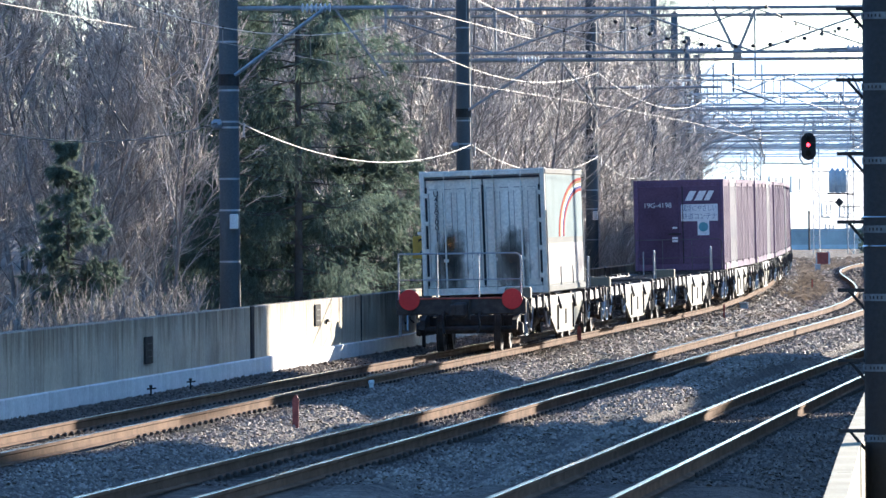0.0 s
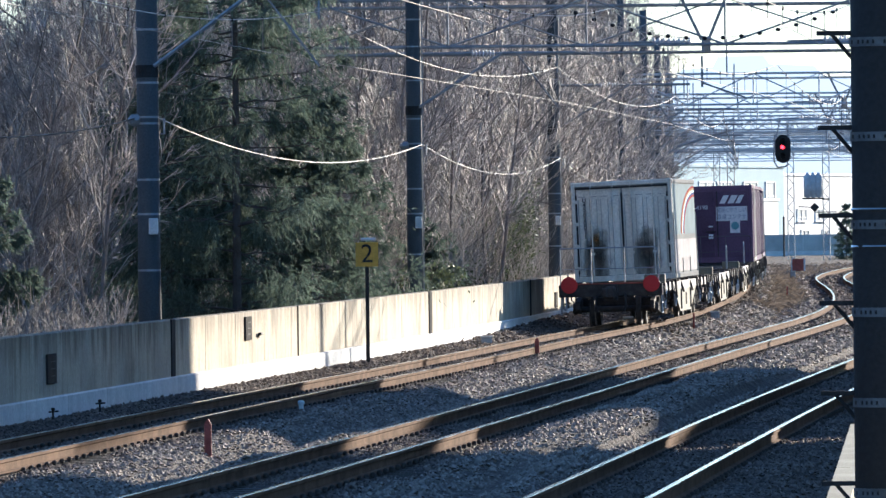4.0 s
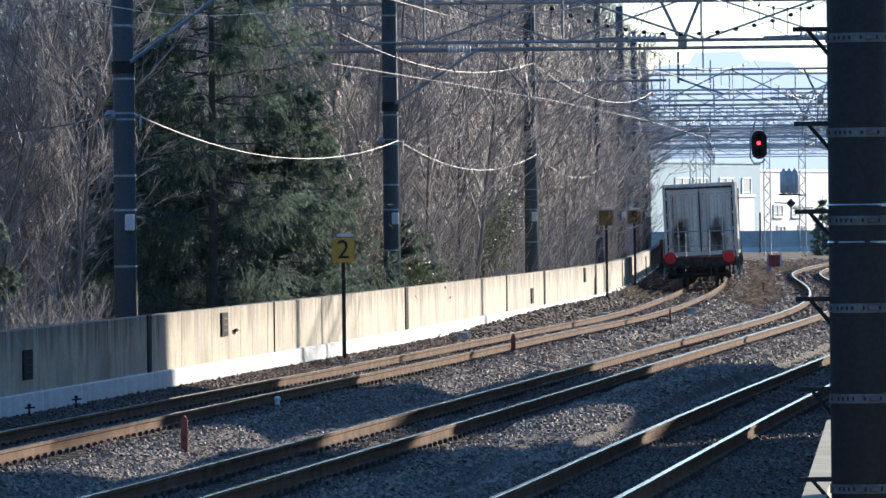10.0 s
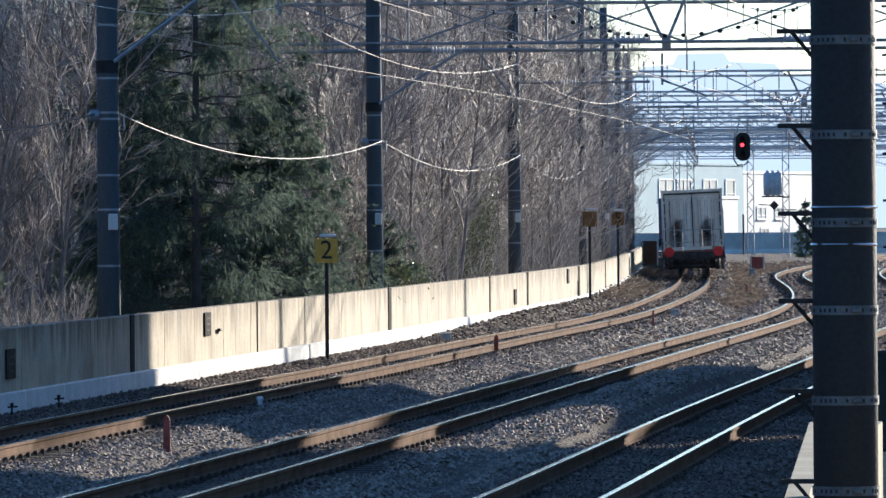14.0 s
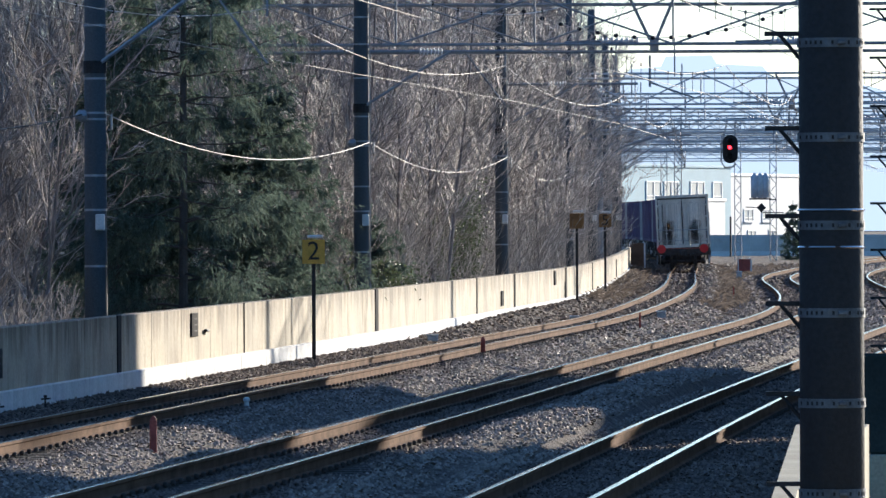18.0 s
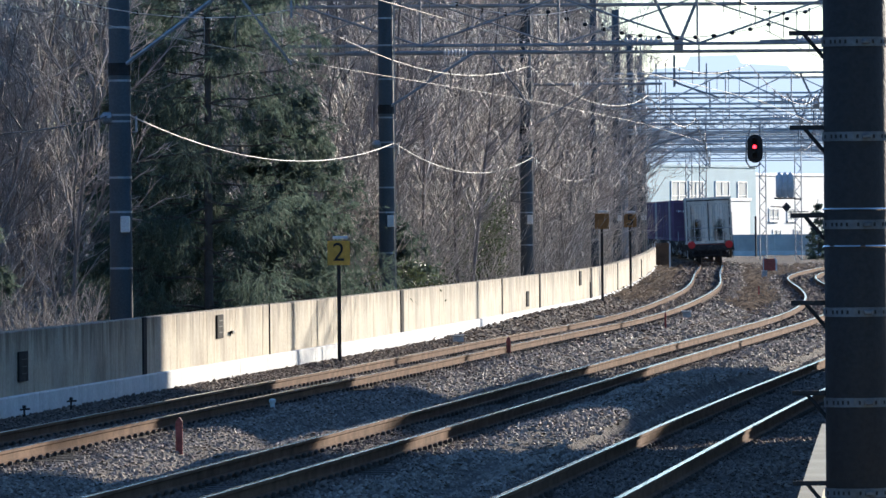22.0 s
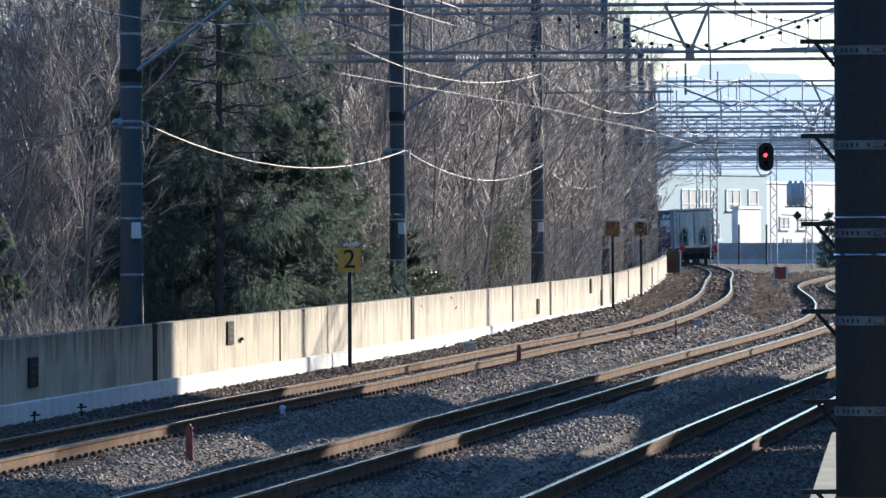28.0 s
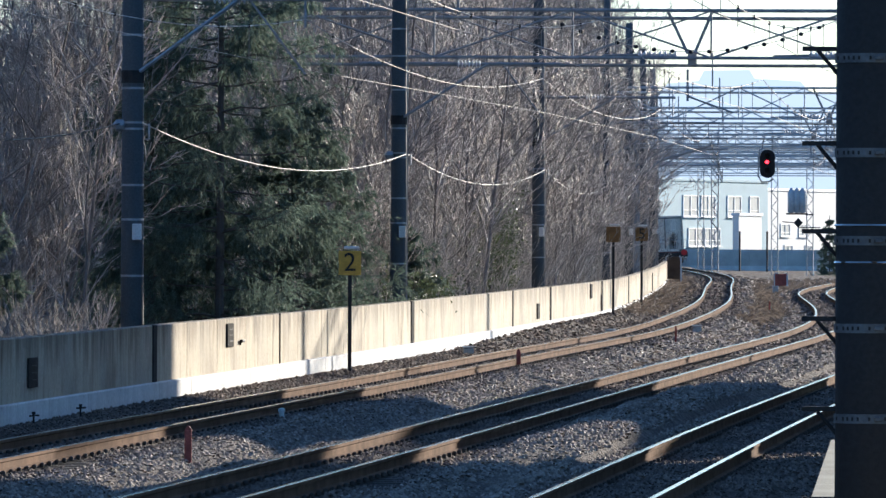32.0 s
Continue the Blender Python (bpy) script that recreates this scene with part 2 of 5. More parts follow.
M_needle = leafy(island(mat("conifer_needles", (0.135, 0.175, 0.135), 0.7, var=0.4, scale=0.8, fine=9, bump=0.0), 0.45), 0.45)
M_leaf = leafy(island(mat("evergreen_leaves", (0.1, 0.12, 0.06), 0.45, var=0.35, scale=2.0, bump=0.0), 0.4), 0.3)
M_grass = leafy(island(mat("dry_grass", (0.17, 0.14, 0.115), 0.9, var=0.3, scale=0.5, bump=0.0), 0.4), 0.3)
M_platform = mat("platform_concrete", (0.4, 0.36, 0.25), 0.85, var=0.2, scale=1.2)
M_building = mat("pale_blue_render", (0.34, 0.49, 0.56), 0.8, var=0.06, scale=0.3)
M_white = mat("white_render", (0.8, 0.8, 0.78), 0.8, var=0.06, scale=0.3)
M_frame = mat("white_window_frame", (0.8, 0.81, 0.82), 0.5, var=0.05)
M_pane = mat("window_glass", (0.2, 0.25, 0.29), 0.45, var=0.1, bump=0.0)
M_greywall = mat("grey_retaining_wall", (0.52, 0.5, 0.46), 0.85, var=0.2, scale=0.8)
# for the added shade screens
M_screen = mat("shade_screen_grey", (0.4, 0.39, 0.37), 0.85, var=0.15, scale=0.6)


# ---- mesh helpers ----
class Shape:
    """Vertices and faces of one mesh, gathered piece by piece."""

    def __init__(self):
        self.v, self.f, self.cut = [], [], []

    def add(self, verts, faces):
        o = len(self.v)
        self.cut.append((o, len(self.f)))
        self.v += [tuple(p) for p in verts]
        self.f += [tuple(i + o for i in f) for f in faces]
        return self

    def box(self, c, s, m=None, b=0.0):
        """A box round c with sides s; b rounds its edges off by a chamfer."""
        hx, hy, hz = s[0] / 2, s[1] / 2, s[2] / 2
        b = min(b, hx * 0.9, hy * 0.9, hz * 0.9)
        if b <= 0:
            vs = [(x, y, z) for x in (-hx, hx) for y in (-hy, hy) for z in (-hz, hz)]
            fs = [(0, 1, 3, 2), (4, 6, 7, 5), (0, 4, 5, 1), (2, 3, 7, 6), (0, 2, 6, 4), (1, 5, 7, 3)]
        else:
            vs, idx = [], {}
            for i in (-1, 1):
                for j in (-1, 1):
                    for k in (-1, 1):
                        for a in range(3):
                            p = [i * (hx - b), j * (hy - b), k * (hz - b)]
                            p[a] += (i, j, k)[a] * b
                            idx[(i, j, k, a)] = len(vs)
                            vs.append(tuple(p))
            fs = []
            g = lambda i, j, k, a: idx[(i, j, k, a)]
            for s_ in (-1, 1):
                o = [(-1, -1), (1, -1), (1, 1), (-1, 1)]
                fs.append(tuple(g(s_, p, q, 0) for p, q in (o if s_ > 0 else o[::-1])))
                fs.append(tuple(g(q, s_, p, 1) for p, q in (o if s_ > 0 else o[::-1])))
                fs.append(tuple(g(p, q, s_, 2) for p, q in (o if s_ > 0 else o[::-1])))
            for p in (-1, 1):
                for q in (-1, 1):
                    fs.append((g(-1, p, q, 1), g(1, p, q, 1), g(1, p, q, 2), g(-1, p, q, 2)))
                    fs.append((g(p, -1, q, 0), g(p, 1, q, 0), g(p, 1, q, 2), g(p, -1, q, 2)))
                    fs.append((g(p, q, -1, 0), g(p, q, 1, 0), g(p, q, 1, 1), g(p, q, -1, 1)))
            for i in (-1, 1):
                for j in (-1, 1):
                    for k in (-1, 1):
                        fs.append((g(i, j, k, 0), g(i, j, k, 1), g(i, j, k, 2)))
        c = Vector(c)
        if m is not None:
            vs = [m @ Vector(p) + c for p in vs]
        else:
            vs = [Vector(p) + c for p in vs]
        return self.add(vs, fs)

    def tube(self, pts, r, n=6, r1=None, caps=True):
        """A round bar along the points, tapering from r to r1."""
        pts = [Vector(p) for p in pts]
        r1 = r if r1 is None else r1
        vs, fs = [], []
        for i, p in enumerate(pts):
            d = (pts[min(i + 1, len(pts) - 1)] - pts[max(i - 1, 0)]).normalized()
            a = d.cross(Vector((0, 0, 1)) if abs(d.z) < 0.9 else Vector((1, 0, 0))).normalized()
            q = d.cross(a)
            w = r + (r1 - r) * i / (len(pts) - 1)
            for k in range(n):
                t = 2 * math.pi * k / n
                vs.append(p + (a * math.cos(t) + q * math.sin(t)) * w)
        for i in range(len(pts) - 1):
            for k in range(n):
                fs.append((i * n + k, i * n + (k + 1) % n, (i + 1) * n + (k + 1) % n, (i + 1) * n + k))
        if caps:
            fs.append(tuple(range(n))[::-1])
            fs.append(tuple((len(pts) - 1) * n + k for k in range(n)))
        return self.add(vs, fs)

    def prism(self, poly, thick, m):
        """A flat outline in the local xz plane, given depth along y and placed by m."""
        n = len(poly)
        vs = [m @ Vector((x, -thick / 2, z)) for x, z in poly] + [m @ Vector((x, thick / 2, z)) for x, z in poly]
        fs = [tuple(range(n)), tuple(range(2 * n - 1, n - 1, -1))]
        fs += [(i, i + n, (i + 1) % n + n, (i + 1) % n) for i in range(n)]
        return self.add(vs, fs)

    def lathe(self, prof, c=(0, 0, 0), axis="z", n=16, caps=True):
        """A profile of (radius, height) pairs turned round an axis."""
        vs, fs = [], []
        for r, h in prof:
            for k in range(n):
                t = 2 * math.pi * k / n
                p = (r * math.cos(t), r * math.sin(t), h)
                if axis == "x":
                    p = (p[2], p[0], p[1])
                elif axis == "y":
                    p = (p[0], p[2], p[1])
                vs.append(Vector(p) + Vector(c))
        for i in range(len(prof) - 1):
            for k in range(n):
                fs.append((i * n + k, i * n + (k + 1) % n, (i + 1) * n + (k + 1) % n, (i + 1) * n + k))
        if caps:
            fs += [tuple(range(n))[::-1], tuple((len(prof) - 1) * n + k for k in range(n))]
        return self.add(vs, fs)

    def mesh(self, name, material, smooth=False):
        me = bpy.data.meshes.new(name)
        me.from_pydata(self.v, [], self.f)
        me.materials.append(material)
        if smooth:
            me.polygons.foreach_set("use_smooth", [True] * len(me.polygons))
        me.update()
        return me


def part(name, shape, material, parent=None, label="", smooth=False):
    """One mesh object, under a thing or a part."""
    ob = new(name, shape.mesh(name, material, smooth))
    if parent is not None:
        ob.parent = parent
    if label:
        ob["label"] = label
    return ob


def parts(name, shape, material, parent, label=""):
    """Each piece of a shape as a mesh object of its own."""
    ends = shape.cut[1:] + [(len(shape.v), len(shape.f))]
    for (v0, f0), (v1, f1) in zip(shape.cut, ends):
        s = Shape()
        s.add(shape.v[v0:v1], [tuple(i - v0 for i in f) for f in shape.f[f0:f1]])
        part(name, s, material, parent, label)


def thing(name, m, label, category, group="", kind=""):
    """An Empty at a thing's base that carries its parts."""
    ob = new(name)
    ob.matrix_basis = m
    return tagged(ob, label, category, group, kind)


def spline(pts):
    """A smooth x(y) through a few points of the plan."""
    y = np.array([p[1] for p in pts], float)
    x = np.array([p[0] for p in pts], float)
    h = np.diff(y)
    n = len(y)
    a, b = np.zeros((n, n)), np.zeros(n)
    a[0, 0] = a[-1, -1] = 1
    for i in range(1, n - 1):
        a[i, i - 1], a[i, i], a[i, i + 1] = h[i - 1], 2 * (h[i - 1] + h[i]), h[i]
        b[i] = 6 * ((x[i + 1] - x[i]) / h[i] - (x[i] - x[i - 1]) / h[i - 1])
    k = np.linalg.solve(a, b)

    def at(q):
        q = np.asarray(q, float)
        i = np.clip(np.searchsorted(y, q) - 1, 0, n - 2)
        d, e = y[i + 1] - q, q - y[i]
        r = (k[i] * d ** 3 + k[i + 1] * e ** 3) / (6 * h[i]) + (x[i] / h[i] - k[i] * h[i] / 6) * d + (x[i + 1] / h[i] - k[i + 1] * h[i] / 6) * e
        lo, hi = x[0] + (q - y[0]) * (x[1] - x[0]) / h[0], x[-1] + (q - y[-1]) * (x[-1] - x[-2]) / h[-1]
        return np.where(q < y[0], lo, np.where(q > y[-1], hi, r))

    return at


# ---- the plan: track lines as x over y ----
track_a = spline([(-6.27, 78.7), (-3.31, 110.8), (-0.31, 141.9), (2.27, 169.9), (4.78, 196.0), (7.0, 225.5), (9.4, 268), (12.6, 349), (14.6, 400), (15.8, 455), (15.7, 520), (13.2, 600), (9.0, 680)])
track_b = spline([(-2.52, 71), (0.25, 99), (3.42, 132), (6.86, 167), (9.13, 191), (11.35, 222), (13.7, 276), (15.2, 314), (16.6, 336), (18.9, 364), (23.5, 410), (33.0, 500)])
track_c = spline([(1.32, 71), (4.79, 107.5), (7.2, 131.5), (10.72, 167), (13.1, 191), (15.3, 222), (17.7, 276), (19.5, 314), (23.2, 364), (29.0, 420), (38.0, 500)])
wall_x = spline([(-7.3, 90), (-4.3, 122.4), (-2.0, 147), (-0.85, 160), (1.6, 189), (3.4, 211), (4.65, 227), (6.7, 265), (9.75, 340), (11.3, 385)])


def rail_z(line, y):
    """The rail tops' height: the far track dips slightly along the wall."""
    if line is not track_a:
        return np.asarray(y, float) * 0.0
    k = np.clip((np.asarray(y, float) - 185) / 75, 0, 1)
    return -0.09 * (1 - k * k * (3 - 2 * k))


def cant(line, y):
    """How far the far track leans into its left-hand curve, in degrees."""
    if line is not track_a:
        return 0.0
    k = min(max((float(y) - 100) / 100, 0), 1)
    return 0.9 * k * k * (3 - 2 * k)


def frame_at(line, y):
    """The place on a line at y, and the heading there (degrees to the left of +y)."""
    x0, x1 = float(line(y - 0.5)), float(line(y + 0.5))
    return float(line(y)), math.degrees(math.atan2(-(x1 - x0), 1.0))


def offset(line, y, d):
    """A point d metres to the right of a line."""
    x, a = frame_at(line, y)
    return x + d * math.cos(radians(a)), y + d * math.sin(radians(a))


# ---- ground ----
TRACKS = (track_a, track_b, track_c)


def ground_z(x, y):
    """The ballast beds, the dips between them, and the wooded slope behind the wall."""
    x, y = np.asarray(x, float), np.asarray(y, float)
    z = np.full(np.broadcast(x, y).shape, -0.5)
    for line in TRACKS:
        d = np.abs(x - line(y))
        z = np.maximum(z, rail_z(line, y) + np.where(d < 1.35, -0.175, -0.175 - (d - 1.35) * 0.33))
    z = z + 0.05 * np.sin(x * 1.9 + y * 0.11) * np.sin(y * 0.37 + x * 0.8)
    mid = (track_b(y) + track_c(y)) / 2
    along = np.clip((y - 80) / 14, 0, 1) * np.clip((164 - y) / 14, 0, 1)
    z = z + 0.36 * along * (1 + 0.14 * np.sin(y * 0.23)) * np.exp(-((x - mid) / 0.55) ** 2)   # a ridge of spare ballast
    for line in TRACKS:
        z = np.where(np.abs(x - line(y)) < 1.3, np.minimum(z, rail_z(line, y) - 0.165), z)
    back = wall_x(y) - x
    z = np.where(back > -1.2, np.maximum(z, -0.3 + 0.12 * np.clip(back + 1.2, 0, 1)), z)
    heap = np.clip((y - 165) / 40.0, 0, 1)
    z = z + 0.2 * heap * heap * (3 - 2 * heap) * np.exp(-((back + 0.25) / 0.5) ** 2) * (back < 0.3) * (y < 380)
    z = z + np.clip(back - 9, 0, 60) * 0.2 * np.exp(-np.clip(y - 420, 0, None) / 60.0)
    return z


def make_ground():
    us = np.concatenate([[-1500, -600, -250, -120, -70, -45, -30], np.arange(-22, -4.5, 1.5), np.arange(-4.5, 13.0, 0.22), [14, 16, 20, 28, 40, 70, 120, 250, 600, 1500]])
    ys = np.concatenate([[-300, -100, -30, 0, 20, 40, 55], np.arange(62, 240, 0.7), np.arange(240, 520, 3.0), [540, 570, 600, 640, 700, 800, 1000, 1500, 2500, 4000]])
    yy, uu = np.meshgrid(ys, us, indexing="ij")
    xx = uu + track_a(np.clip(yy, 30, 520))
    zz = ground_z(xx, yy)
    v = np.stack([xx, yy, zz], -1).reshape(-1, 3)
    nx = len(us)
    i, j = np.meshgrid(np.arange(len(ys) - 1), np.arange(nx - 1), indexing="ij")
    a = (i * nx + j).ravel()
    f = np.stack([a, a + 1, a + nx + 1, a + nx], -1)
    me = bpy.data.meshes.new("ground")
    me.from_pydata(v.tolist(), [], f.tolist())
    me.materials.append(M_ballast)
    me.materials.append(M_soil)
    me.materials.append(M_bed)
    cx = v[f[:, 0], 0] - track_a(np.clip(v[f[:, 0], 1], 30, 520))
    off = (cx < -4.2) | (cx > 14) | (v[f[:, 0], 1] > 540)
    fx, fy = v[f[:, 0], 0] + 0.11, v[f[:, 0], 1]
    bed = np.zeros(len(f), bool)
    for line in TRACKS:
        bed |= np.abs(fx - line(fy)) < 1.05
    # the wall-side heap is coloured dark for the shade it lies in
    bed |= (fx < track_a(fy)) & (fx > track_a(fy) - 3.4)
    # deep shade right of the third track, put into the ground's colour
    bed |= (fx > track_c(fy)) & (fx < track_c(fy) + 3.0) & (fy < 130)
    me.polygons.foreach_set("material_index", np.where(off, 1, np.where(bed, 2, 0)).astype(np.int32))
    me.polygons.foreach_set("use_smooth", [True] * len(f))
    me.update()
    tagged(new("ground", me), "grey-brown crushed stone ballast beds and brown earth", "ground", kind="structure")


make_ground()


# ---- tracks ----
RAIL = [(-0.0325, 0), (0.0325, 0), (0.0325, -0.035), (0.009, -0.05), (0.009, -0.125), (0.0635, -0.142), (0.0635, -0.153), (-0.0635, -0.153), (-0.0635, -0.142), (-0.009, -0.125), (-0.009, -0.05), (-0.0325, -0.035)]


def sweep(line, d, prof, ys):
    """An outline carried along a line at distance d to its right."""
    s = Shape()
    n = len(prof)
    for y in ys:
        x0, a = frame_at(line, y)
        c, q = math.cos(radians(a)), math.sin(radians(a))
        rise = math.tan(radians(cant(line, y)))
        for px, pz in prof:
            s.v.append((x0 + (d + px) * c, y + (d + px) * q, pz + float(rail_z(line, y)) + (d + px) * rise))
    for i in range(len(ys) - 1):
        for k in range(n):
            s.f.append((i * n + k, i * n + (k + 1) % n, (i + 1) * n + (k + 1) % n, (i + 1) * n + k))
    s.f.append(tuple(range(n)))
    s.f.append(tuple((len(ys) - 1) * n + k for k in range(n))[::-1])
    return s


def make_track(name, line, y0, y1):
    t = thing(name, Matrix.Identity(4), "ballasted railway track with worn steel rails on concrete sleepers", "railway track", "parallel tracks", "structure")
    ys = list(np.arange(y0, 260, 1.5)) + list(np.arange(260, y1, 4.0))
    for d in (-0.566, 0.566):
        r = part("rail", sweep(line, d, RAIL, ys), M_rust, t, "rust-brown steel rail")
        part("running_surface", sweep(line, d, [(-0.026, 0.002), (0.026, 0.002), (0.03, 0.0005), (-0.03, 0.0005)], ys), M_steel, r, "polished rail top")
    return t


track_things = [make_track("track_1", track_a, 30, 640), make_track("track_2", track_b, 30, 500), make_track("track_3", track_c, 30, 500)]


# ---- concrete wall beside the track ----
def make_wall():
    wall = thing("wall_1", Matrix.Identity(4), "low weathered concrete retaining wall with a whitewashed foot", "wall", kind="structure")
    y, step = 88.0, 4.0
    mesh_panel = Shape().box((0, 0, 0.3), (0.22, step - 0.015, 1.4), b=0.012).mesh("panel", M_concrete)
    mesh_kerb = Shape().box((0.14, 0, -0.06), (0.09, step - 0.006, 0.34), b=0.015).mesh("kerb", M_kerb)
    while y < 378:
        xa, xb = float(wall_x(y)), float(wall_x(y + step))
        ang = math.degrees(math.atan2(-(xb - xa), step))
        for nm, me in (("panel", mesh_panel), ("kerb", mesh_kerb)):
            ob = new(nm, me)
            ob.parent = wall
            ob.matrix_basis = pose((xa + xb) / 2 - 0.11, y + step / 2, 0, 0, 0, ang)
        y += step * math.cos(radians(ang))
    return wall


wall_1 = make_wall()


# ---- poles beside the wall ----
def make_pole(h=11.0, r=0.17):
    p = thing("line_pole", Matrix.Identity(4), "dark concrete overhead line pole with steel bands", "pole", "line poles")
    part("shaft", Shape().lathe([(r * 1.12, -0.6), (r * 1.05, 3), (r * 0.96, 8), (r * 0.88, h)], n=18), M_pole, p, smooth=True)
    for z in (0.9, 1.45, 2.0, 2.9, 3.45, 4.35, 4.45, 5.0, 5.85, 6.6, 7.2):
        part("band", Shape().lathe([(r * 1.07, z), (r * 1.07, z + 0.035)], n=18), M_band, p)
    return p


POLES = [(-4.98, 122.0), (-1.0, 169.0), (2.62, 211.0), (5.55, 260.0), (7.35, 303.0), (9.0, 345.0), (10.6, 388.0), (11.9, 430.0), (12.4, 472.0)]


# ---- freight train ----
M_wagon = mat("wagon_grey_blue", (0.1, 0.105, 0.115), 0.6, 0.2, var=0.35, scale=3, fine=30, tint=(0.12, 0.08, 0.06))
M_belly = mat("pale_wagon_sill", (0.2, 0.185, 0.14), 0.8, 0.0, var=0.2, scale=3)
M_under = mat("grimy_underframe", (0.06, 0.053, 0.05), 0.75, 0.3, var=0.4, scale=6)
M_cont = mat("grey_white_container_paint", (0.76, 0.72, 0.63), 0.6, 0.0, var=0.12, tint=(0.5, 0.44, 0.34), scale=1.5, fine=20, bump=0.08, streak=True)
# white sides darkened in colour to offset the low sun; the doors stay pale
M_contside = mat("sun_dimmed_panel_paint", (0.27, 0.27, 0.26), 0.9, 0.0, spec=0.02, var=0.06, scale=1.5, bump=0.05)
M_purple = mat("wine_purple_paint", (0.13, 0.085, 0.14), 0.8, 0.0, spec=0.06, var=0.2, scale=1.2, fine=20, bump=0.06, random_=0.25)
M_greycont = mat("pale_grey_container", (0.36, 0.33, 0.33), 0.8, spec=0.06, var=0.15, scale=1.2)
M_gasket = mat("black_rubber", (0.02, 0.022, 0.028), 0.7)
M_soot = mat("sooty_rust_stain", (0.085, 0.065, 0.05), 0.9, var=0.4, scale=6)
M_rustpatch = mat("orange_rust", (0.3, 0.13, 0.04), 0.9, var=0.4, scale=9)


def smudge(m):
    """Fades a stain out towards its uneven rim."""
    nt = m.node_tree
    n, l = nt.nodes, nt.links
    tc = n.new("ShaderNodeTexCoord")
    mp = n.new("ShaderNodeMapping")
    mp.inputs["Location"].default_value, mp.inputs["Scale"].default_value = (-1.0, 0.0, -1.0), (2.0, 0.0, 2.0)
    l.new(tc.outputs["Generated"], mp.inputs[0])
    no = n.new("ShaderNodeTexNoise")
    no.inputs["Scale"].default_value, no.inputs["Detail"].default_value = 2.5, 5
    l.new(mp.outputs[0], no.inputs["Vector"])
    ln = n.new("ShaderNodeVectorMath")
    ln.operation = "LENGTH"
    l.new(mp.outputs[0], ln.inputs[0])
    ad = n.new("ShaderNodeMath")
    ad.operation = "ADD"
    l.new(ln.outputs["Value"], ad.inputs[0])
    l.new(no.outputs["Fac"], ad.inputs[1])
    mr = n.new("ShaderNodeMapRange")
    mr.inputs["From Min"].default_value, mr.inputs["From Max"].default_value = 0.5, 1.35
    mr.inputs["To Min"].default_value, mr.inputs["To Max"].default_value = 0.75, 0.0
    l.new(ad.outputs[0], mr.inputs["Value"])
    l.new(mr.outputs[0], n["Principled BSDF"].inputs["Alpha"])
    return m


smudge(M_soot)
smudge(M_rustpatch)
M_rib_shade = mat("rib_shade_grey", (0.4, 0.39, 0.36), 0.7, var=0.2)
M_tail = mat("red_tail_disc", (0.55, 0.035, 0.035), 0.5, var=0.1)
M_letter = mat("white_lettering", (0.75, 0.75, 0.77), 0.5, var=0.05)
M_dkletter = mat("dark_lettering", (0.04, 0.045, 0.06), 0.6, var=0.05)
M_bluelet = mat("blue_lettering", (0.2, 0.25, 0.36), 0.6, var=0.05)
M_teal = mat("teal_print", (0.16, 0.36, 0.42), 0.6, var=0.2)
# side print colours, toned down against the sun like the panel
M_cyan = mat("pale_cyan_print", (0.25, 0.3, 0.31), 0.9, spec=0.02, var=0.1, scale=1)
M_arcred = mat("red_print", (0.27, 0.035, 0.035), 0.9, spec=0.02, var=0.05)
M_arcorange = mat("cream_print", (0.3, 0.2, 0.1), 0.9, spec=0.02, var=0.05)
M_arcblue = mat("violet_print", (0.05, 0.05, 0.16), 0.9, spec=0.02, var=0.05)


def text_part(name, body, size, material, parent, m, label="", stretch=1.0, bold=0.0):
    """Raised lettering, 2 mm thick, in Blender's own font."""
    cu = bpy.data.curves.new(name, "FONT")
    cu.body, cu.size, cu.extrude, cu.align_x, cu.align_y = body, size, 0.002, "CENTER", "CENTER"
    cu.offset = bold
    tmp = bpy.data.objects.new(name, cu)
    scene.collection.objects.link(tmp)
    me = bpy.data.meshes.new_from_object(tmp.evaluated_get(bpy.context.evaluated_depsgraph_get()))
    bpy.data.objects.remove(tmp)
    me.materials.clear()
    me.materials.append(material)
    ob = new(name, me)
    ob.parent = parent
    ob.matrix_basis = m @ Matrix.Diagonal((stretch, 1, 1, 1))
    if label:
        ob["label"] = label
    return ob


def arc_tables():
    ys = np.arange(20, 760, 0.5)
    xs = track_a(ys)
    s = np.concatenate([[0], np.cumsum(np.hypot(np.diff(xs), np.diff(ys)))])
    return ys, xs, s


ARC_Y, ARC_X, ARC_S = arc_tables()


def on_track(s):
    return float(np.interp(s, ARC_S, ARC_X)), float(np.interp(s, ARC_S, ARC_Y))


START = float(np.interp(136.0, ARC_Y, ARC_S))   # where the last wagon's tail stands at the start
SPEED = 12.2


def travelled(t):
    """How far the train's tail has come along the track at t seconds."""
    k = min(max((14.0 - t) / 7.0, 0.0), 1.0)
    return START + SPEED * t - 1.6 * k * k * (3 - 2 * k)


def train_pose(s, half):
    """A vehicle's pose: its middle s metres along the track, riding on two points half a span apart."""
    (xa, ya), (xb, yb) = on_track(s - half), on_track(s + half)
    za, zb = float(rail_z(track_a, ya)), float(rail_z(track_a, yb))
    return pose((xa + xb) / 2, (ya + yb) / 2, (za + zb) / 2, math.degrees((zb - za) / (2 * half)), -cant(track_a, (ya + yb) / 2), math.degrees(math.atan2(-(xb - xa), yb - ya)))


ALONG_Y = pose(0, 0, 0, 0, 0, 90)   # turns an outline's x axis to the wagon's length


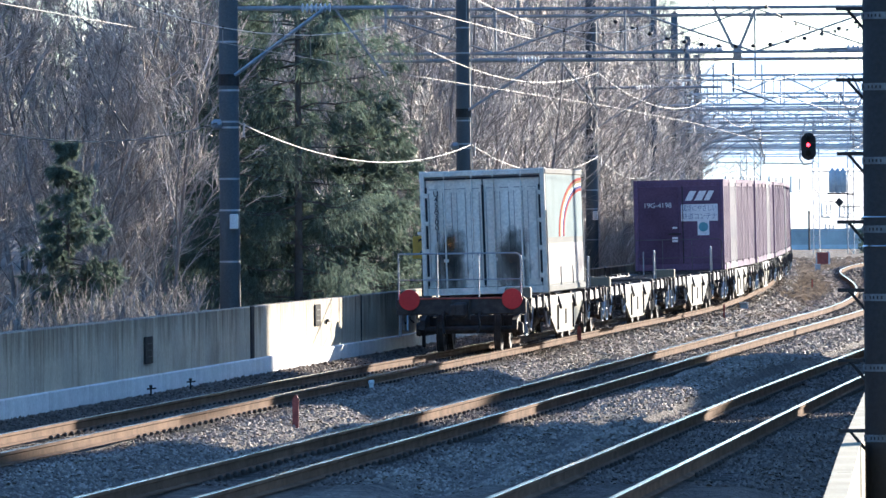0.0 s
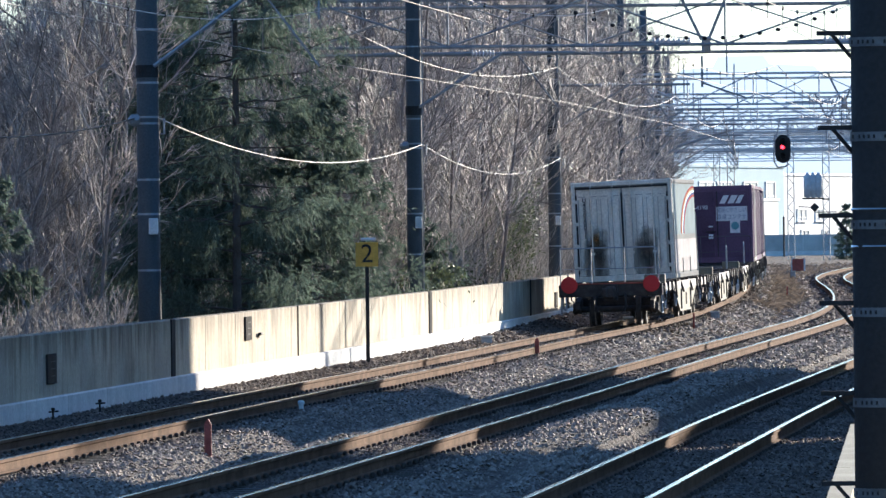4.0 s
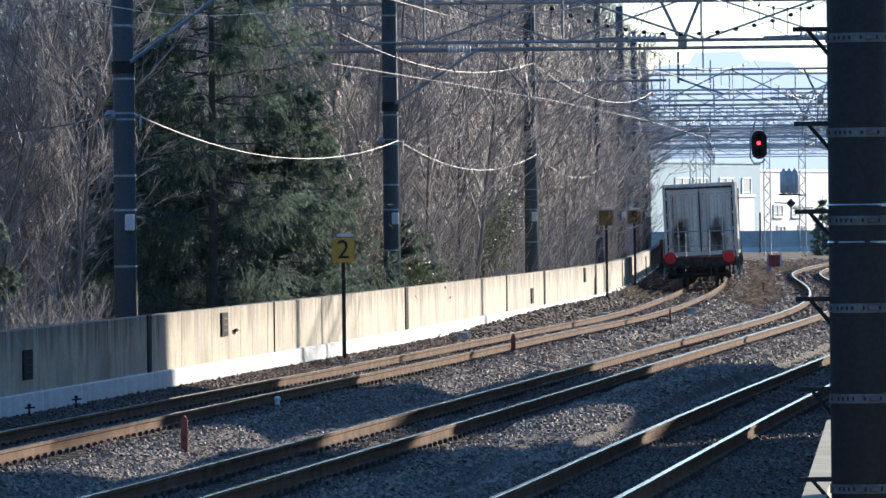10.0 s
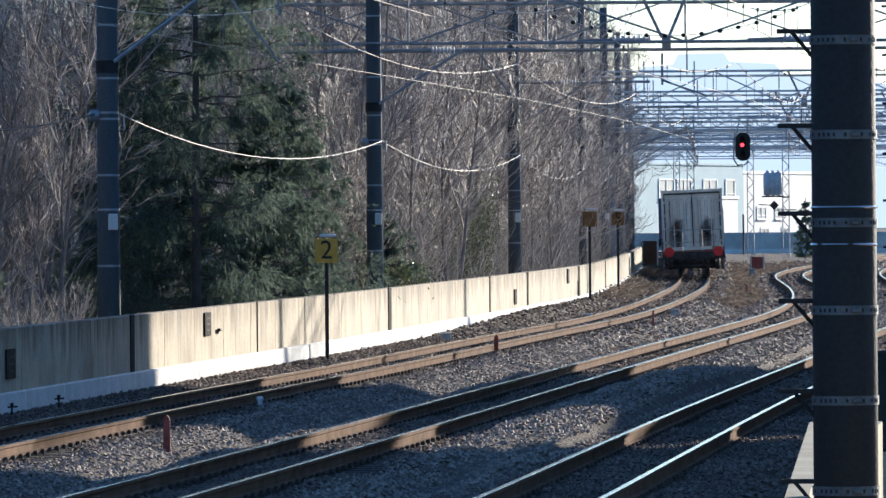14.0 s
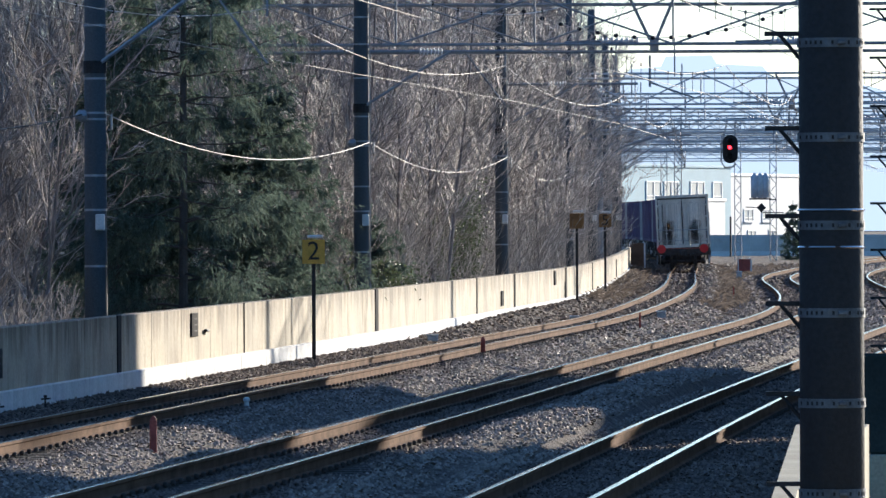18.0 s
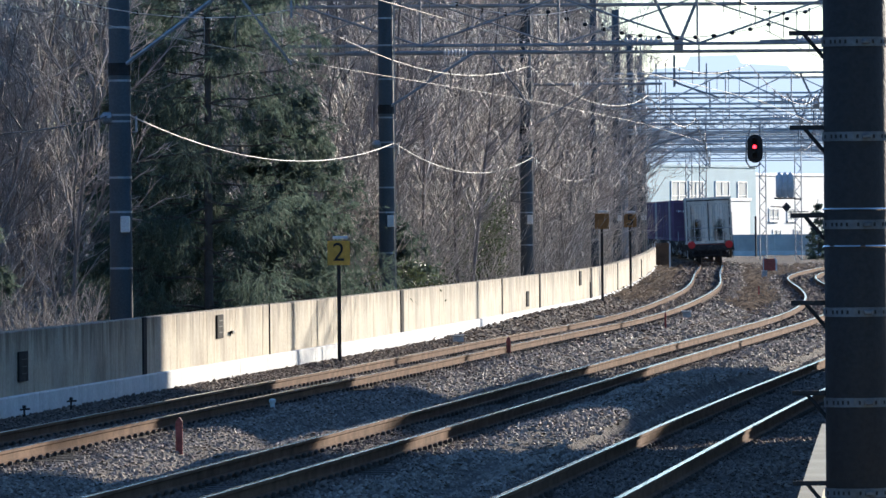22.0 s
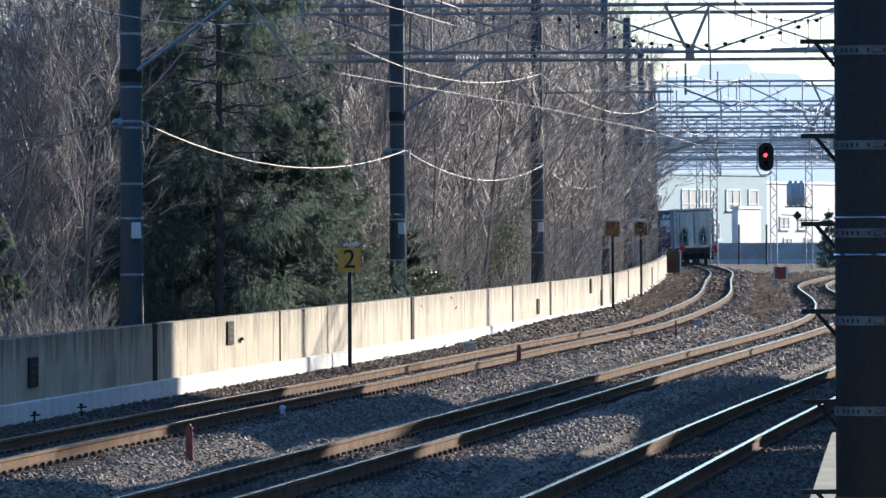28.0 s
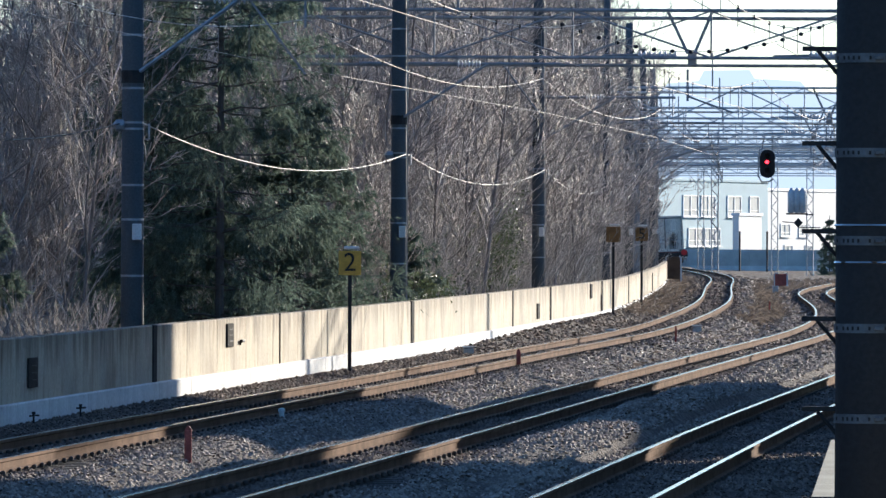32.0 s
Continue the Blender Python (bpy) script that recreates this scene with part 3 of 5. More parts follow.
def guard_rail(w, r, material, label):
    """The hooped rail at a wagon's end."""
    y = -9.78
    rail = Shape().tube([(-1.2, y, 0.95), (-1.2, y, 1.9)], r, 6).tube([(-1.2, y, 1.9), (1.08, y, 1.9), (1.14, y, 1.86), (1.16, y, 1.78), (1.16, y, 0.95)], r * 1.1, 6)
    rail.tube([(-1.2, y, 1.4), (1.16, y, 1.4)], r * 0.65, 5)
    for x in (-0.45, 0.35):
        rail.tube([(x, y, 0.95), (x, y, 1.9)], r * 0.75, 5)
    part("guard_rail", rail, material, w, label)


def make_wagon():
    """A bogie container flat wagon, its middle over the origin, running along +y."""
    w = thing("container_wagon", Matrix.Identity(4), "long grey-blue bogie flat wagon with weathered steel underframe", "freight wagon", "train wagons")
    deck = Shape()
    for sx in (-1, 1):
        deck.box((sx * 1.12, 0, 0.9), (0.16, 19.5, 0.2), b=0.012)
        deck.box((sx * 0.42, 0, 0.86), (0.12, 19.4, 0.16), b=0.01)
    for k in range(21):
        deck.box((0, -9.5 + k * 0.95, 0.9), (2.1, 0.1, 0.14))
    part("underframe", deck, M_wagon, w)
    for sx in (-1, 1):
        part("side_sill", Shape().prism([(-4.5, 0.82), (4.5, 0.82), (2.1, 0.24), (-2.1, 0.24)], 0.05, pose(sx * 1.17, 0, 0) @ ALONG_Y), M_belly, w, "pale trapezoid side sill")
        lug = Shape()
        for k in (-1.9, 1.9):
            lug.box((sx * 1.205, k, 0.55), (0.05, 0.08, 0.5), b=0.006)
        lug.box((sx * 1.205, 0.2, 0.55), (0.03, 0.3, 0.3), b=0.006)
        parts("sill_rib", lug, M_under, w)
        gear = Shape()
        for k in (-6, -5, -4, -3, 3, 4, 5, 6):
            gear.box((sx * 1.19, k * 1.45 + 0.3, 0.92), (0.1, 0.16, 0.26), b=0.01)
            gear.tube([(sx * 1.22, k * 1.45, 1.0), (sx * 1.26, k * 1.45, 0.62), (sx * 1.2, k * 1.45 + 0.2, 0.55)], 0.02, 5)
        parts("lashing_bracket", gear, M_under, w)
        br = Shape()
        for yy in (-9.1, -5.0, 5.0, 9.1):
            br.tube([(sx * 1.2, yy, 0.95), (sx * 1.22, yy + 0.3, 0.45), (sx * 1.2, yy + 0.9, 0.4)], 0.022, 5)
            br.tube([(sx * 1.2, yy + 0.9, 0.4), (sx * 1.22, yy + 1.15, 0.85)], 0.022, 5)
        parts("step_iron", br, M_band, w)
    # brake gear and pipes below the deck
    for yy, sx in ((-3.4, 1), (3.3, -1), (3.6, 1)):
        part("air_tank", Shape().lathe([(0.02, -0.55), (0.17, -0.48), (0.19, -0.4), (0.19, 0.4), (0.17, 0.48), (0.02, 0.55)], (sx * 0.75, yy, 0.55), "y", 12), M_under, w, smooth=True)
    pipes = Shape().tube([(0.85, -9.4, 0.72), (0.85, 9.4, 0.72)], 0.025, 6).tube([(-0.6, -9.4, 0.68), (-0.6, 9.4, 0.68)], 0.02, 6)
    part("brake_pipe", pipes, M_under, w)
    for yy in (-7.1, 7.1):
        bogie = part("bogie", Shape(), M_under, w)
        bogie.data = Shape().box((0, yy, 0.58), (1.75, 0.5, 0.2), b=0.02).mesh("bogie", M_under)
        for sx in (-1, 1):
            fr = Shape().prism([(-1.35, 0.42), (-1.25, 0.6), (-0.55, 0.72), (0.55, 0.72), (1.25, 0.6), (1.35, 0.42), (1.05, 0.36), (0.6, 0.3), (-0.6, 0.3), (-1.05, 0.36)], 0.1, pose(sx * 0.9, yy, 0) @ ALONG_Y)
            for q in (-0.95, 0.95):
                fr.lathe([(0.13, -0.07), (0.15, 0), (0.1, 0.07)], (sx * 0.97, yy + q, 0.43), "x", 10)
                fr.tube([(sx * 0.98, yy + q * 0.4, 0.3), (sx * 0.98, yy + q * 0.4, 0.68)], 0.06, 8)
            part("side_frame", fr, M_under, bogie)
        for q in (-0.95, 0.95):
            ws = Shape().tube([(-0.85, 0, 0), (0.85, 0, 0)], 0.07, 8)
            for sx in (-1, 1):
                ws.lathe([(0.05, -0.06), (0.43, -0.062), (0.43, -0.035), (0.405, -0.03), (0.405, 0.06), (0.33, 0.065), (0.3, 0.04), (0.1, 0.045)][::sx], (sx * 0.56, 0, 0), "x", 20)
            ob = part("wheelset", ws, M_under, bogie)
            ob.matrix_basis = pose(0, yy + q, 0.405)
    # ends: beam, coupler, hoses, guard rail with posts, tail discs
    for e in (-1, 1):
        part("end_beam", Shape().box((0, e * 9.75, 0.88), (2.5, 0.12, 0.3), b=0.015), M_under, w)
        part("coupler", Shape().box((0, e * 9.98, 0.82), (0.26, 0.4, 0.3), b=0.05).box((0.12 * e, e * 10.15, 0.82), (0.13, 0.14, 0.24), b=0.03).box((0, e * 9.83, 0.82), (0.36, 0.08, 0.4), b=0.02), M_under, w)
        hose = Shape()
        for q in (-0.32, 0.36):
            hose.tube([(q, e * 9.85, 0.78), (q, e * 10.02, 0.7), (q * 1.05, e * 10.06, 0.5), (q * 0.9, e * 10.08, 0.36)], 0.026, 6)
        parts("brake_hose", hose, M_dark, w)
        ladder = Shape()
        for sx in (-1, 1):
            for q in (0.0, 0.32):
                ladder.tube([(sx * 1.2, e * (9.6 - q), 0.95), (sx * 1.22, e * (9.6 - q), 0.3)], 0.014, 5)
            for z in (0.32, 0.55):
                ladder.tube([(sx * 1.22, e * 9.6, z), (sx * 1.22, e * 9.28, z)], 0.014, 5)
        parts("foot_step", ladder, M_band, w)
    hoop = Shape().tube([(0.95, 9.1, 0.95), (0.95, 9.1, 1.6), (0.95, 9.25, 1.7), (0.95, 9.45, 1.65), (0.95, 9.75, 0.95)], 0.022, 6)
    hoop.tube([(-0.9, 9.6, 0.95), (-0.9, 9.6, 1.6)], 0.02, 6)
    parts("hand_hoop", hoop, M_band, w)
    part("handbrake_box", Shape().box((1.0, -8.6, 1.12), (0.5, 0.35, 0.22), b=0.02), M_belly, w)
    lk = Shape()
    for k in range(6):
        for sx in (-1, 1):
            lk.box((sx * 1.08, -9.2 + k * 3.68, 1.02), (0.18, 0.22, 0.07), b=0.015)
            lk.tube([(sx * 1.2, -9.0 + k * 3.6, 0.98), (sx * 1.27, -9.0 + k * 3.6, 0.72)], 0.03, 6)
    parts("container_lock", lk, M_under, w)
    return w


def make_big_container():
    """The grey-white thirty-foot box at the train's tail; rear face at -y."""
    c = thing("freight_container", Matrix.Identity(4), "grey-white thirty-foot freight container with sooty double doors", "container", "train containers")
    hw, hl, z0, z1 = 1.245, 4.55, 1.06, 3.52
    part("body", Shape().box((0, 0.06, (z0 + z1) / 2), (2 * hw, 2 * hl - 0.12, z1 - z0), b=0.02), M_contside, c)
    fr = Shape()
    for sx in (-1, 1):
        fr.box((sx * (hw - 0.045), -hl, (z0 + z1) / 2), (0.09, 0.12, z1 - z0), b=0.01)
    fr.box((0, -hl, z1 - 0.05), (2 * hw - 0.18, 0.12, 0.1), b=0.01).box((0, -hl, z0 + 0.07), (2 * hw - 0.18, 0.12, 0.14), b=0.01)
    part("door_frame", fr, M_cont, c)
    for sx in (-1, 1):
        d = Shape()
        x0, x1 = (0.015, hw - 0.12)
        w = x1 - x0
        d.box((sx * (x0 + x1) / 2, -hl + 0.02, (z0 + z1) / 2 + 0.0), (w, 0.05, z1 - z0 - 0.3), b=0.008)
        for k in range(4):
            xx = x0 + w * (k + 0.5) / 4
            d.prism([(-0.075, -0.92), (0.075, -0.92), (0.075, 0.84), (0.05, 0.9), (-0.05, 0.9), (-0.075, 0.84)], 0.03, pose(sx * xx, -hl - 0.02, 2.24))
        door = part("door", d, M_cont, c, "ribbed grey-white steel door")
        for k, xx in enumerate((x0 + 0.2, x1 - 0.36)):
            part("locking_bar", Shape().tube([(sx * xx, -hl - 0.055, z0 + 0.06), (sx * xx, -hl - 0.055, z1 - 0.04)], 0.018, 6).box((sx * xx, -hl - 0.05, 1.75), (0.1, 0.03, 0.06)).box((sx * xx, -hl - 0.05, 2.6), (0.08, 0.03, 0.05)), M_cont, door)
        hg = Shape()
        for z in (1.4, 1.95, 2.5, 3.05):
            hg.box((sx * (hw - 0.09), -hl - 0.045, z), (0.13, 0.04, 0.09), b=0.01)
        parts("hinge", hg, M_cont, door)
        part("gasket", Shape().box((sx * (hw - 0.115), -hl - 0.018, 2.24), (0.04, 0.03, 1.95)), M_gasket, door, "black rubber door gasket")
        # darker strips round each rib paint in the shading of its relief
        gv = Shape()
        for k in range(4):
            xx = x0 + w * (k + 0.5) / 4
            for q in (-0.088, 0.088):
                gv.box((sx * (xx + q), -hl - 0.008, 2.22), (0.016, 0.008, 1.76))
            gv.box((sx * xx, -hl - 0.008, 3.17), (0.17, 0.008, 0.02))
        parts("groove", gv, M_rib_shade, door)
        part("soot_stain", Shape().box((sx * 0.62 - 0.05, -hl - 0.042, 1.66), (0.9, 0.004, 1.9)), M_soot, door, "dark exhaust-like stain")
        if sx < 0:
            part("rust_patch", Shape().box((sx * 0.62 - 0.06, -hl - 0.047, 2.08), (0.3, 0.004, 0.4)), M_rustpatch, door)
    part("centre_seal", Shape().box((0, -hl - 0.01, 2.24), (0.045, 0.05, 2.0)), M_gasket, c)
    part("top_seal", Shape().box((0, -hl - 0.065, z1 - 0.15), (2 * hw - 0.2, 0.012, 0.035)), M_gasket, c)
    for k, ch in enumerate("U45A30011"):
        text_part("letter", ch, 0.15, M_dkletter, c, pose(-0.93, -hl - 0.06, 3.08 - 0.112 * k, 90, 0, 0), bold=0.002)
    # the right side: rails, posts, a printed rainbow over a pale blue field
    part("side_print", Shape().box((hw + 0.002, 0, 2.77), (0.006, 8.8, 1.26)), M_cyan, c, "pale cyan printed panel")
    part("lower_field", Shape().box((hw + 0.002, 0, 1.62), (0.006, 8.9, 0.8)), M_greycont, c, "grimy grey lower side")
    for ry, m_, nm in ((6.08, M_arcred, "outer_arc"), (5.8, M_arcorange, "cream_arc"), (5.52, M_teal, "teal_arc"), (5.24, M_arcblue, "violet_arc"), (4.96, M_arcred, "inmost_arc")):
        a = Shape()
        n = 16
        for i in range(n + 1):
            t = math.pi * (0.5 + 0.5 * i / n)
            for q in (ry, ry - 0.27):
                for dx in (0.006, 0.01):
                    a.v.append((hw + dx, 4.4 + q * math.cos(t), 2.15 + 0.2 * q * math.sin(t)))
        for i in range(n):
            o = i * 4
            a.f += [(o + 1, o + 3, o + 7, o + 5), (o, o + 4, o + 6, o + 2), (o, o + 1, o + 5, o + 4), (o + 2, o + 6, o + 7, o + 3)]
        part(nm, a, m_, c)
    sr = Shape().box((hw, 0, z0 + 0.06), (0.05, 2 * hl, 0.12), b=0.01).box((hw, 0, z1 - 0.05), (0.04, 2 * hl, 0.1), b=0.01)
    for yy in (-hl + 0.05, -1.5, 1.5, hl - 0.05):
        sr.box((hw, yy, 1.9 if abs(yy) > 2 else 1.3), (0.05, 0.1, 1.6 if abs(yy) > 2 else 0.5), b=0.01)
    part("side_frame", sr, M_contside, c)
    for yy in (-2.6, 1.8):
        part("side_plate", Shape().box((hw + 0.004, yy, 1.52), (0.008, 0.3, 0.26)), M_dkletter, c)
    cs = Shape()
    for sx in (-1, 1):
        for e in (-1, 1):
            for z in (z0 + 0.04, z1 - 0.04):
                cs.box((sx * (hw - 0.06), e * (hl - 0.06), z), (0.14, 0.14, 0.12), b=0.012)
    parts("corner_casting", cs, M_cont, c)
    roof = Shape()
    for k in range(14):
        roof.box((0, -4.2 + k * 0.64, z1 + 0.008), (2.2, 0.2, 0.016))
    parts("roof_rib", roof, M_cont, c)
    return c


def make_small_container(material, label, marked=False):
    """A twelve-foot rail container, end doors at -y."""
    c = thing("rail_container", Matrix.Identity(4), label, "container", "train containers")
    hw, hl, z0, z1 = 1.225, 1.857, 1.06, 3.52
    part("body", Shape().box((0, 0, (z0 + z1) / 2), (2 * hw - 0.06, 2 * hl - 0.06, z1 - z0 - 0.02), b=0.02), material, c)
    fr = Shape()
    for sx in (-1, 1):
        for e in (-1, 1):
            fr.box((sx * (hw - 0.05), e * (hl - 0.05), (z0 + z1) / 2), (0.1, 0.1, z1 - z0), b=0.012)
        fr.box((sx * (hw - 0.03), 0, z1 - 0.05), (0.06, 2 * hl - 0.2, 0.1)).box((sx * (hw - 0.03), 0, z0 + 0.07), (0.06, 2 * hl - 0.2, 0.14))
    for e in (-1, 1):
        fr.box((0, e * (hl - 0.03), z1 - 0.05), (2 * hw - 0.2, 0.06, 0.1)).box((0, e * (hl - 0.03), z0 + 0.07), (2 * hw - 0.2, 0.06, 0.14))
    part("frame", fr, material, c)
    for sx in (-1, 1):
        part("end_door", Shape().box((sx * 0.555, -hl + 0.025, 2.29), (1.08, 0.03, 2.1), b=0.006), material, c)
        rib = Shape()
        for k in range(6):
            rib.box((sx * (hw - 0.025), -1.45 + k * 0.58, 2.29), (0.03, 0.3, 2.1), b=0.01)
        parts("side_rib", rib, material, c)
    hd = Shape().tube([(0.1, -hl - 0.005, 1.25), (0.1, -hl - 0.005, 3.35)], 0.014, 5).box((-0.12, -hl - 0.01, 2.05), (0.34, 0.03, 0.035), b=0.008)
    part("door_bar", hd, M_dark, c)
    if marked:
        y = -hl - 0.004
        text_part("number", "19G-4198", 0.19, M_letter, c, pose(-0.58, y, 2.83, 90, 0, 0), "white stencilled number")
        # the operator's mark as three slanted white bars
        for x, w in ((0.33, 0.2), (0.6, 0.22), (0.83, 0.17)):
            part("logo_bar", Shape().prism([(-w / 2 - 0.06, -0.13), (w / 2 - 0.08, -0.13), (w / 2 + 0.06, 0.13), (-w / 2 + 0.08, 0.13)], 0.006, pose(x, y, 3.08)), M_letter, c)
        pn = part("slogan_panel", Shape().box((0.56, y, 2.62), (1.0, 0.008, 0.46), b=0.003), M_letter, c, "white panel with a two-line slogan")
        text_part("slogan", "環境にやさしい", 0.19, M_bluelet, pn, pose(0.56, y - 0.008, 2.73, 90, 0, 0), stretch=0.72)
        text_part("slogan", "鉄道コンテナ", 0.19, M_bluelet, pn, pose(0.56, y - 0.008, 2.51, 90, 0, 0), stretch=0.84)
        em = part("emblem", Shape().box((0.66, y, 2.2), (0.32, 0.008, 0.4), b=0.003), M_letter, c, "small white emblem plate")
        part("globe", Shape().lathe([(0.13, -0.004), (0.13, 0.004)], (0.66, y - 0.008, 2.23), "y", 16), M_teal, em, "teal disc")
        parts("latch_plate", Shape().box((-0.12, y - 0.01, 2.22), (0.14, 0.03, 0.05), b=0.01).box((-0.12, y - 0.01, 1.9), (0.15, 0.03, 0.14), b=0.01), M_letter, c)
    return c


WAGON = 20.4
first = make_wagon()
for sx in (-1, 1):
    disc = part("tail_disc", Shape().lathe([(0.19, -0.012), (0.2, -0.006), (0.2, 0.012)], (sx * 0.99, -9.86, 1.02), "y", 24), M_tail, first, "round red tail disc")
    part("disc_bracket", Shape().box((sx * 0.99, -9.82, 0.9), (0.05, 0.05, 0.3)), M_dark, disc)
guard_rail(first, 0.018, M_band, "grey steel end guard rail")
part("beam_lip", Shape().box((0, -9.8, 1.04), (2.3, 0.08, 0.03), b=0.006), M_redpaint, first, "faded red lip along the end beam")
wagons = [first]
plain = make_wagon()
wagons.append(plain)
for k in range(6):
    wagons.append(copy_thing(plain, Matrix.Identity(4)))
guard_rail(wagons[3], 0.012, M_wagon, "thin dark end guard rail")
loads = [(make_big_container(), 0, 0.0)]
marked = make_small_container(M_purple, "wine-purple twelve-foot rail container with white markings", True)
purple = make_small_container(M_purple, "plain wine-purple twelve-foot rail container")
pale = make_small_container(M_greycont, "pale grey twelve-foot rail container")
used = {"p": False, "g": False}
for wi in range(3, 8):
    for bay in range(5):
        off = -7.6 + bay * 3.8
        if wi == 3 and bay == 0:
            loads.append((marked, wi, off))
            continue
        key = "g" if (wi * 5 + bay) % 7 == 2 else "p"
        base = pale if key == "g" else purple
        ob = copy_thing(base, Matrix.Identity(4)) if used[key] else base
        used[key] = True
        loads.append((ob, wi, off))


def motions():
    times = [0.5 * k for k in range(65)]
    for i, w in enumerate(wagons):
        walk(w, [(t, train_pose(travelled(t) + WAGON * (i + 0.5), 7.1)) for t in times])
    for ob, i, off in loads:
        seat = pose(0, off, 1.06, 0, -1.3 if i == 0 else 0, 0) @ pose(0, 0, -1.06)   # the tail container sits slightly askew
        walk(ob, [(t, train_pose(travelled(t) + WAGON * (i + 0.5), 7.1) @ seat) for t in times])
    # wheels of the last wagon
    for b in first.children:
        if b.name.startswith("bogie"):
            for ws in b.children:
                if ws.name.startswith("wheelset"):
                    at = ws.matrix_basis.translation.copy()
                    walk(ws, [(0.05 * k, pose(at.x, at.y, at.z, -math.degrees((travelled(0.05 * k) - START) / 0.405))) for k in range(641)])


# ---- overhead line: poles, arms, gantries, wires ----
def catenary(p, q, sag, n=10):
    p, q = Vector(p), Vector(q)
    return [p.lerp(q, i / n) - Vector((0, 0, sag * 4 * (i / n) * (1 - i / n))) for i in range(n + 1)]


def insulator(c, axis, length, r=0.07, n=5):
    prof = []
    for k in range(n):
        h = -length / 2 + length * k / n
        prof += [(r * 0.35, h), (r, h + length / n * 0.35), (r, h + length / n * 0.5), (r * 0.35, h + length / n * 0.7)]
    return Shape().lathe(prof, c, axis, 10)


def dress_pole(p, x, y, k):
    """Bracket arm, strut, insulators, junction box, cable holder and conduit on one pole."""
    xt = float(track_a(y)) - x                    # way to the track's middle
    z = 6.45
    part("bracket_arm", Shape().tube([(-0.9 if k == 1 else -0.1, 0, z), (1.3, 0, z)], 0.04, 8), M_gantry, p)
    part("line_insulator", insulator((1.55, 0, z), "x", 0.55, 0.085, 7), M_porc, p, "white ribbed porcelain insulator", smooth=False)
    part("arm_end", Shape().tube([(1.8, 0, z), (xt + 0.4, 0, z)], 0.035, 8).tube([(xt, 0, z), (xt, 0, z - 0.45)], 0.02, 6).tube([(xt - 0.9, 0, z), (xt, 0, z - 1.2)], 0.02, 6), M_gantry, p)
    part("strut", Shape().tube([(0.0, -0.12, 5.2), (xt * 0.62, -0.12, z)], 0.035, 6), M_band if k == 0 else M_gantry, p, "slanting steel strut")
    part("strut_collar", Shape().lathe([(0.19, 5.1), (0.19, 5.3)], n=16), M_dark, p)
    part("junction_box", Shape().box((0.08, -0.22, 2.72), (0.15, 0.16, 0.26), b=0.015), M_whitebox, p, "small white junction box")
    part("cable_holder", Shape().lathe([(0.03, -0.12), (0.1, -0.06), (0.1, 0.06), (0.03, 0.12)], (-0.2 if k < 3 else 0.2, -0.05, 4.42), "x", 10), M_band, p)
    if k > 0:
        part("conduit", Shape().tube([(0.185, -0.06, 0.2), (0.185, -0.06, 9.0)], 0.016, 6), M_cable, p, "thin white conduit")
    part("wire_bow", Shape().tube([(0.2, 0, 4.2), (0.26, 0, 4.2), (0.26, 0, 4.45)], 0.02, 5), M_band, p)


for k, (x, y) in enumerate(POLES):
    p = make_pole(11.0, 0.17 if k != 3 else 0.13)
    p.matrix_basis = pose(x, y, -0.25)
    dress_pole(p, x, y, k)

RIGHT_POLES = [(float(track_c(y)) + 4.2, y) for _, y in POLES[1:]]
for x, y in RIGHT_POLES:
    p = make_pole(11.0, 0.17)
    p.matrix_basis = pose(x, y, -0.25)


def make_gantry(xa, xb, y, z0, z1, step, label, deep=0.5, r=0.035, steel=M_gantry):
    """A steel truss across the tracks between two poles: chords, posts and diagonals."""
    g = thing("overhead_gantry", pose(xa, y, 0), label, "gantry", "overhead gantries")
    w = xb - xa
    for dy, dz in ((-deep / 2, 0.0), (deep / 2, -0.16)):
        part("top_chord", Shape().tube([(0, dy, z1 + dz), (w, dy, z1 + dz)], r * 1.3, 6), steel, g)
        part("bottom_chord", Shape().tube([(0, dy, z0 + dz), (w, dy, z0 + dz)], r * 1.2, 6), steel, g)
    web = Shape()
    n = max(2, round(w / step))
    for i in range(n + 1):
        x = w * i / n
        web.tube([(x, -deep / 2, z0), (x, -deep / 2, z1)], r * 0.7, 5)
        if i < n:
            x2 = w * (i + 1) / n
            a, b = (z0, z1) if i % 2 else (z1, z0)
            web.tube([(x, -deep / 2, a), (x2, -deep / 2, b)], r * 0.7, 5)
            web.tube([(x, deep / 2, b), (x2, deep / 2, a)], r * 0.55, 5)
            web.tube([(x, -deep / 2, z1), (x2, deep / 2, z1)], r * 0.5, 4)
    parts("brace", web, steel, g)
    return g


GL = "grey steel truss gantry spanning the tracks, hung with insulators"
GANTRIES = []
for k in (1, 3, 4, 5, 6, 7):
    x, y = POLES[k]
    xr = RIGHT_POLES[k - 1][0]
    # gantries beyond the first take the steel paled for haze
    g = make_gantry(x - (2.3 if k == 1 else 0.0), xr, y + 0.3, 6.35, 7.4, 3.0 if k == 1 else 2.2, GL, steel=M_gantry if k == 1 else M_haze_steel)
    GANTRIES.append((g, x - (2.3 if k == 1 else 0.0), xr, y + 0.3))
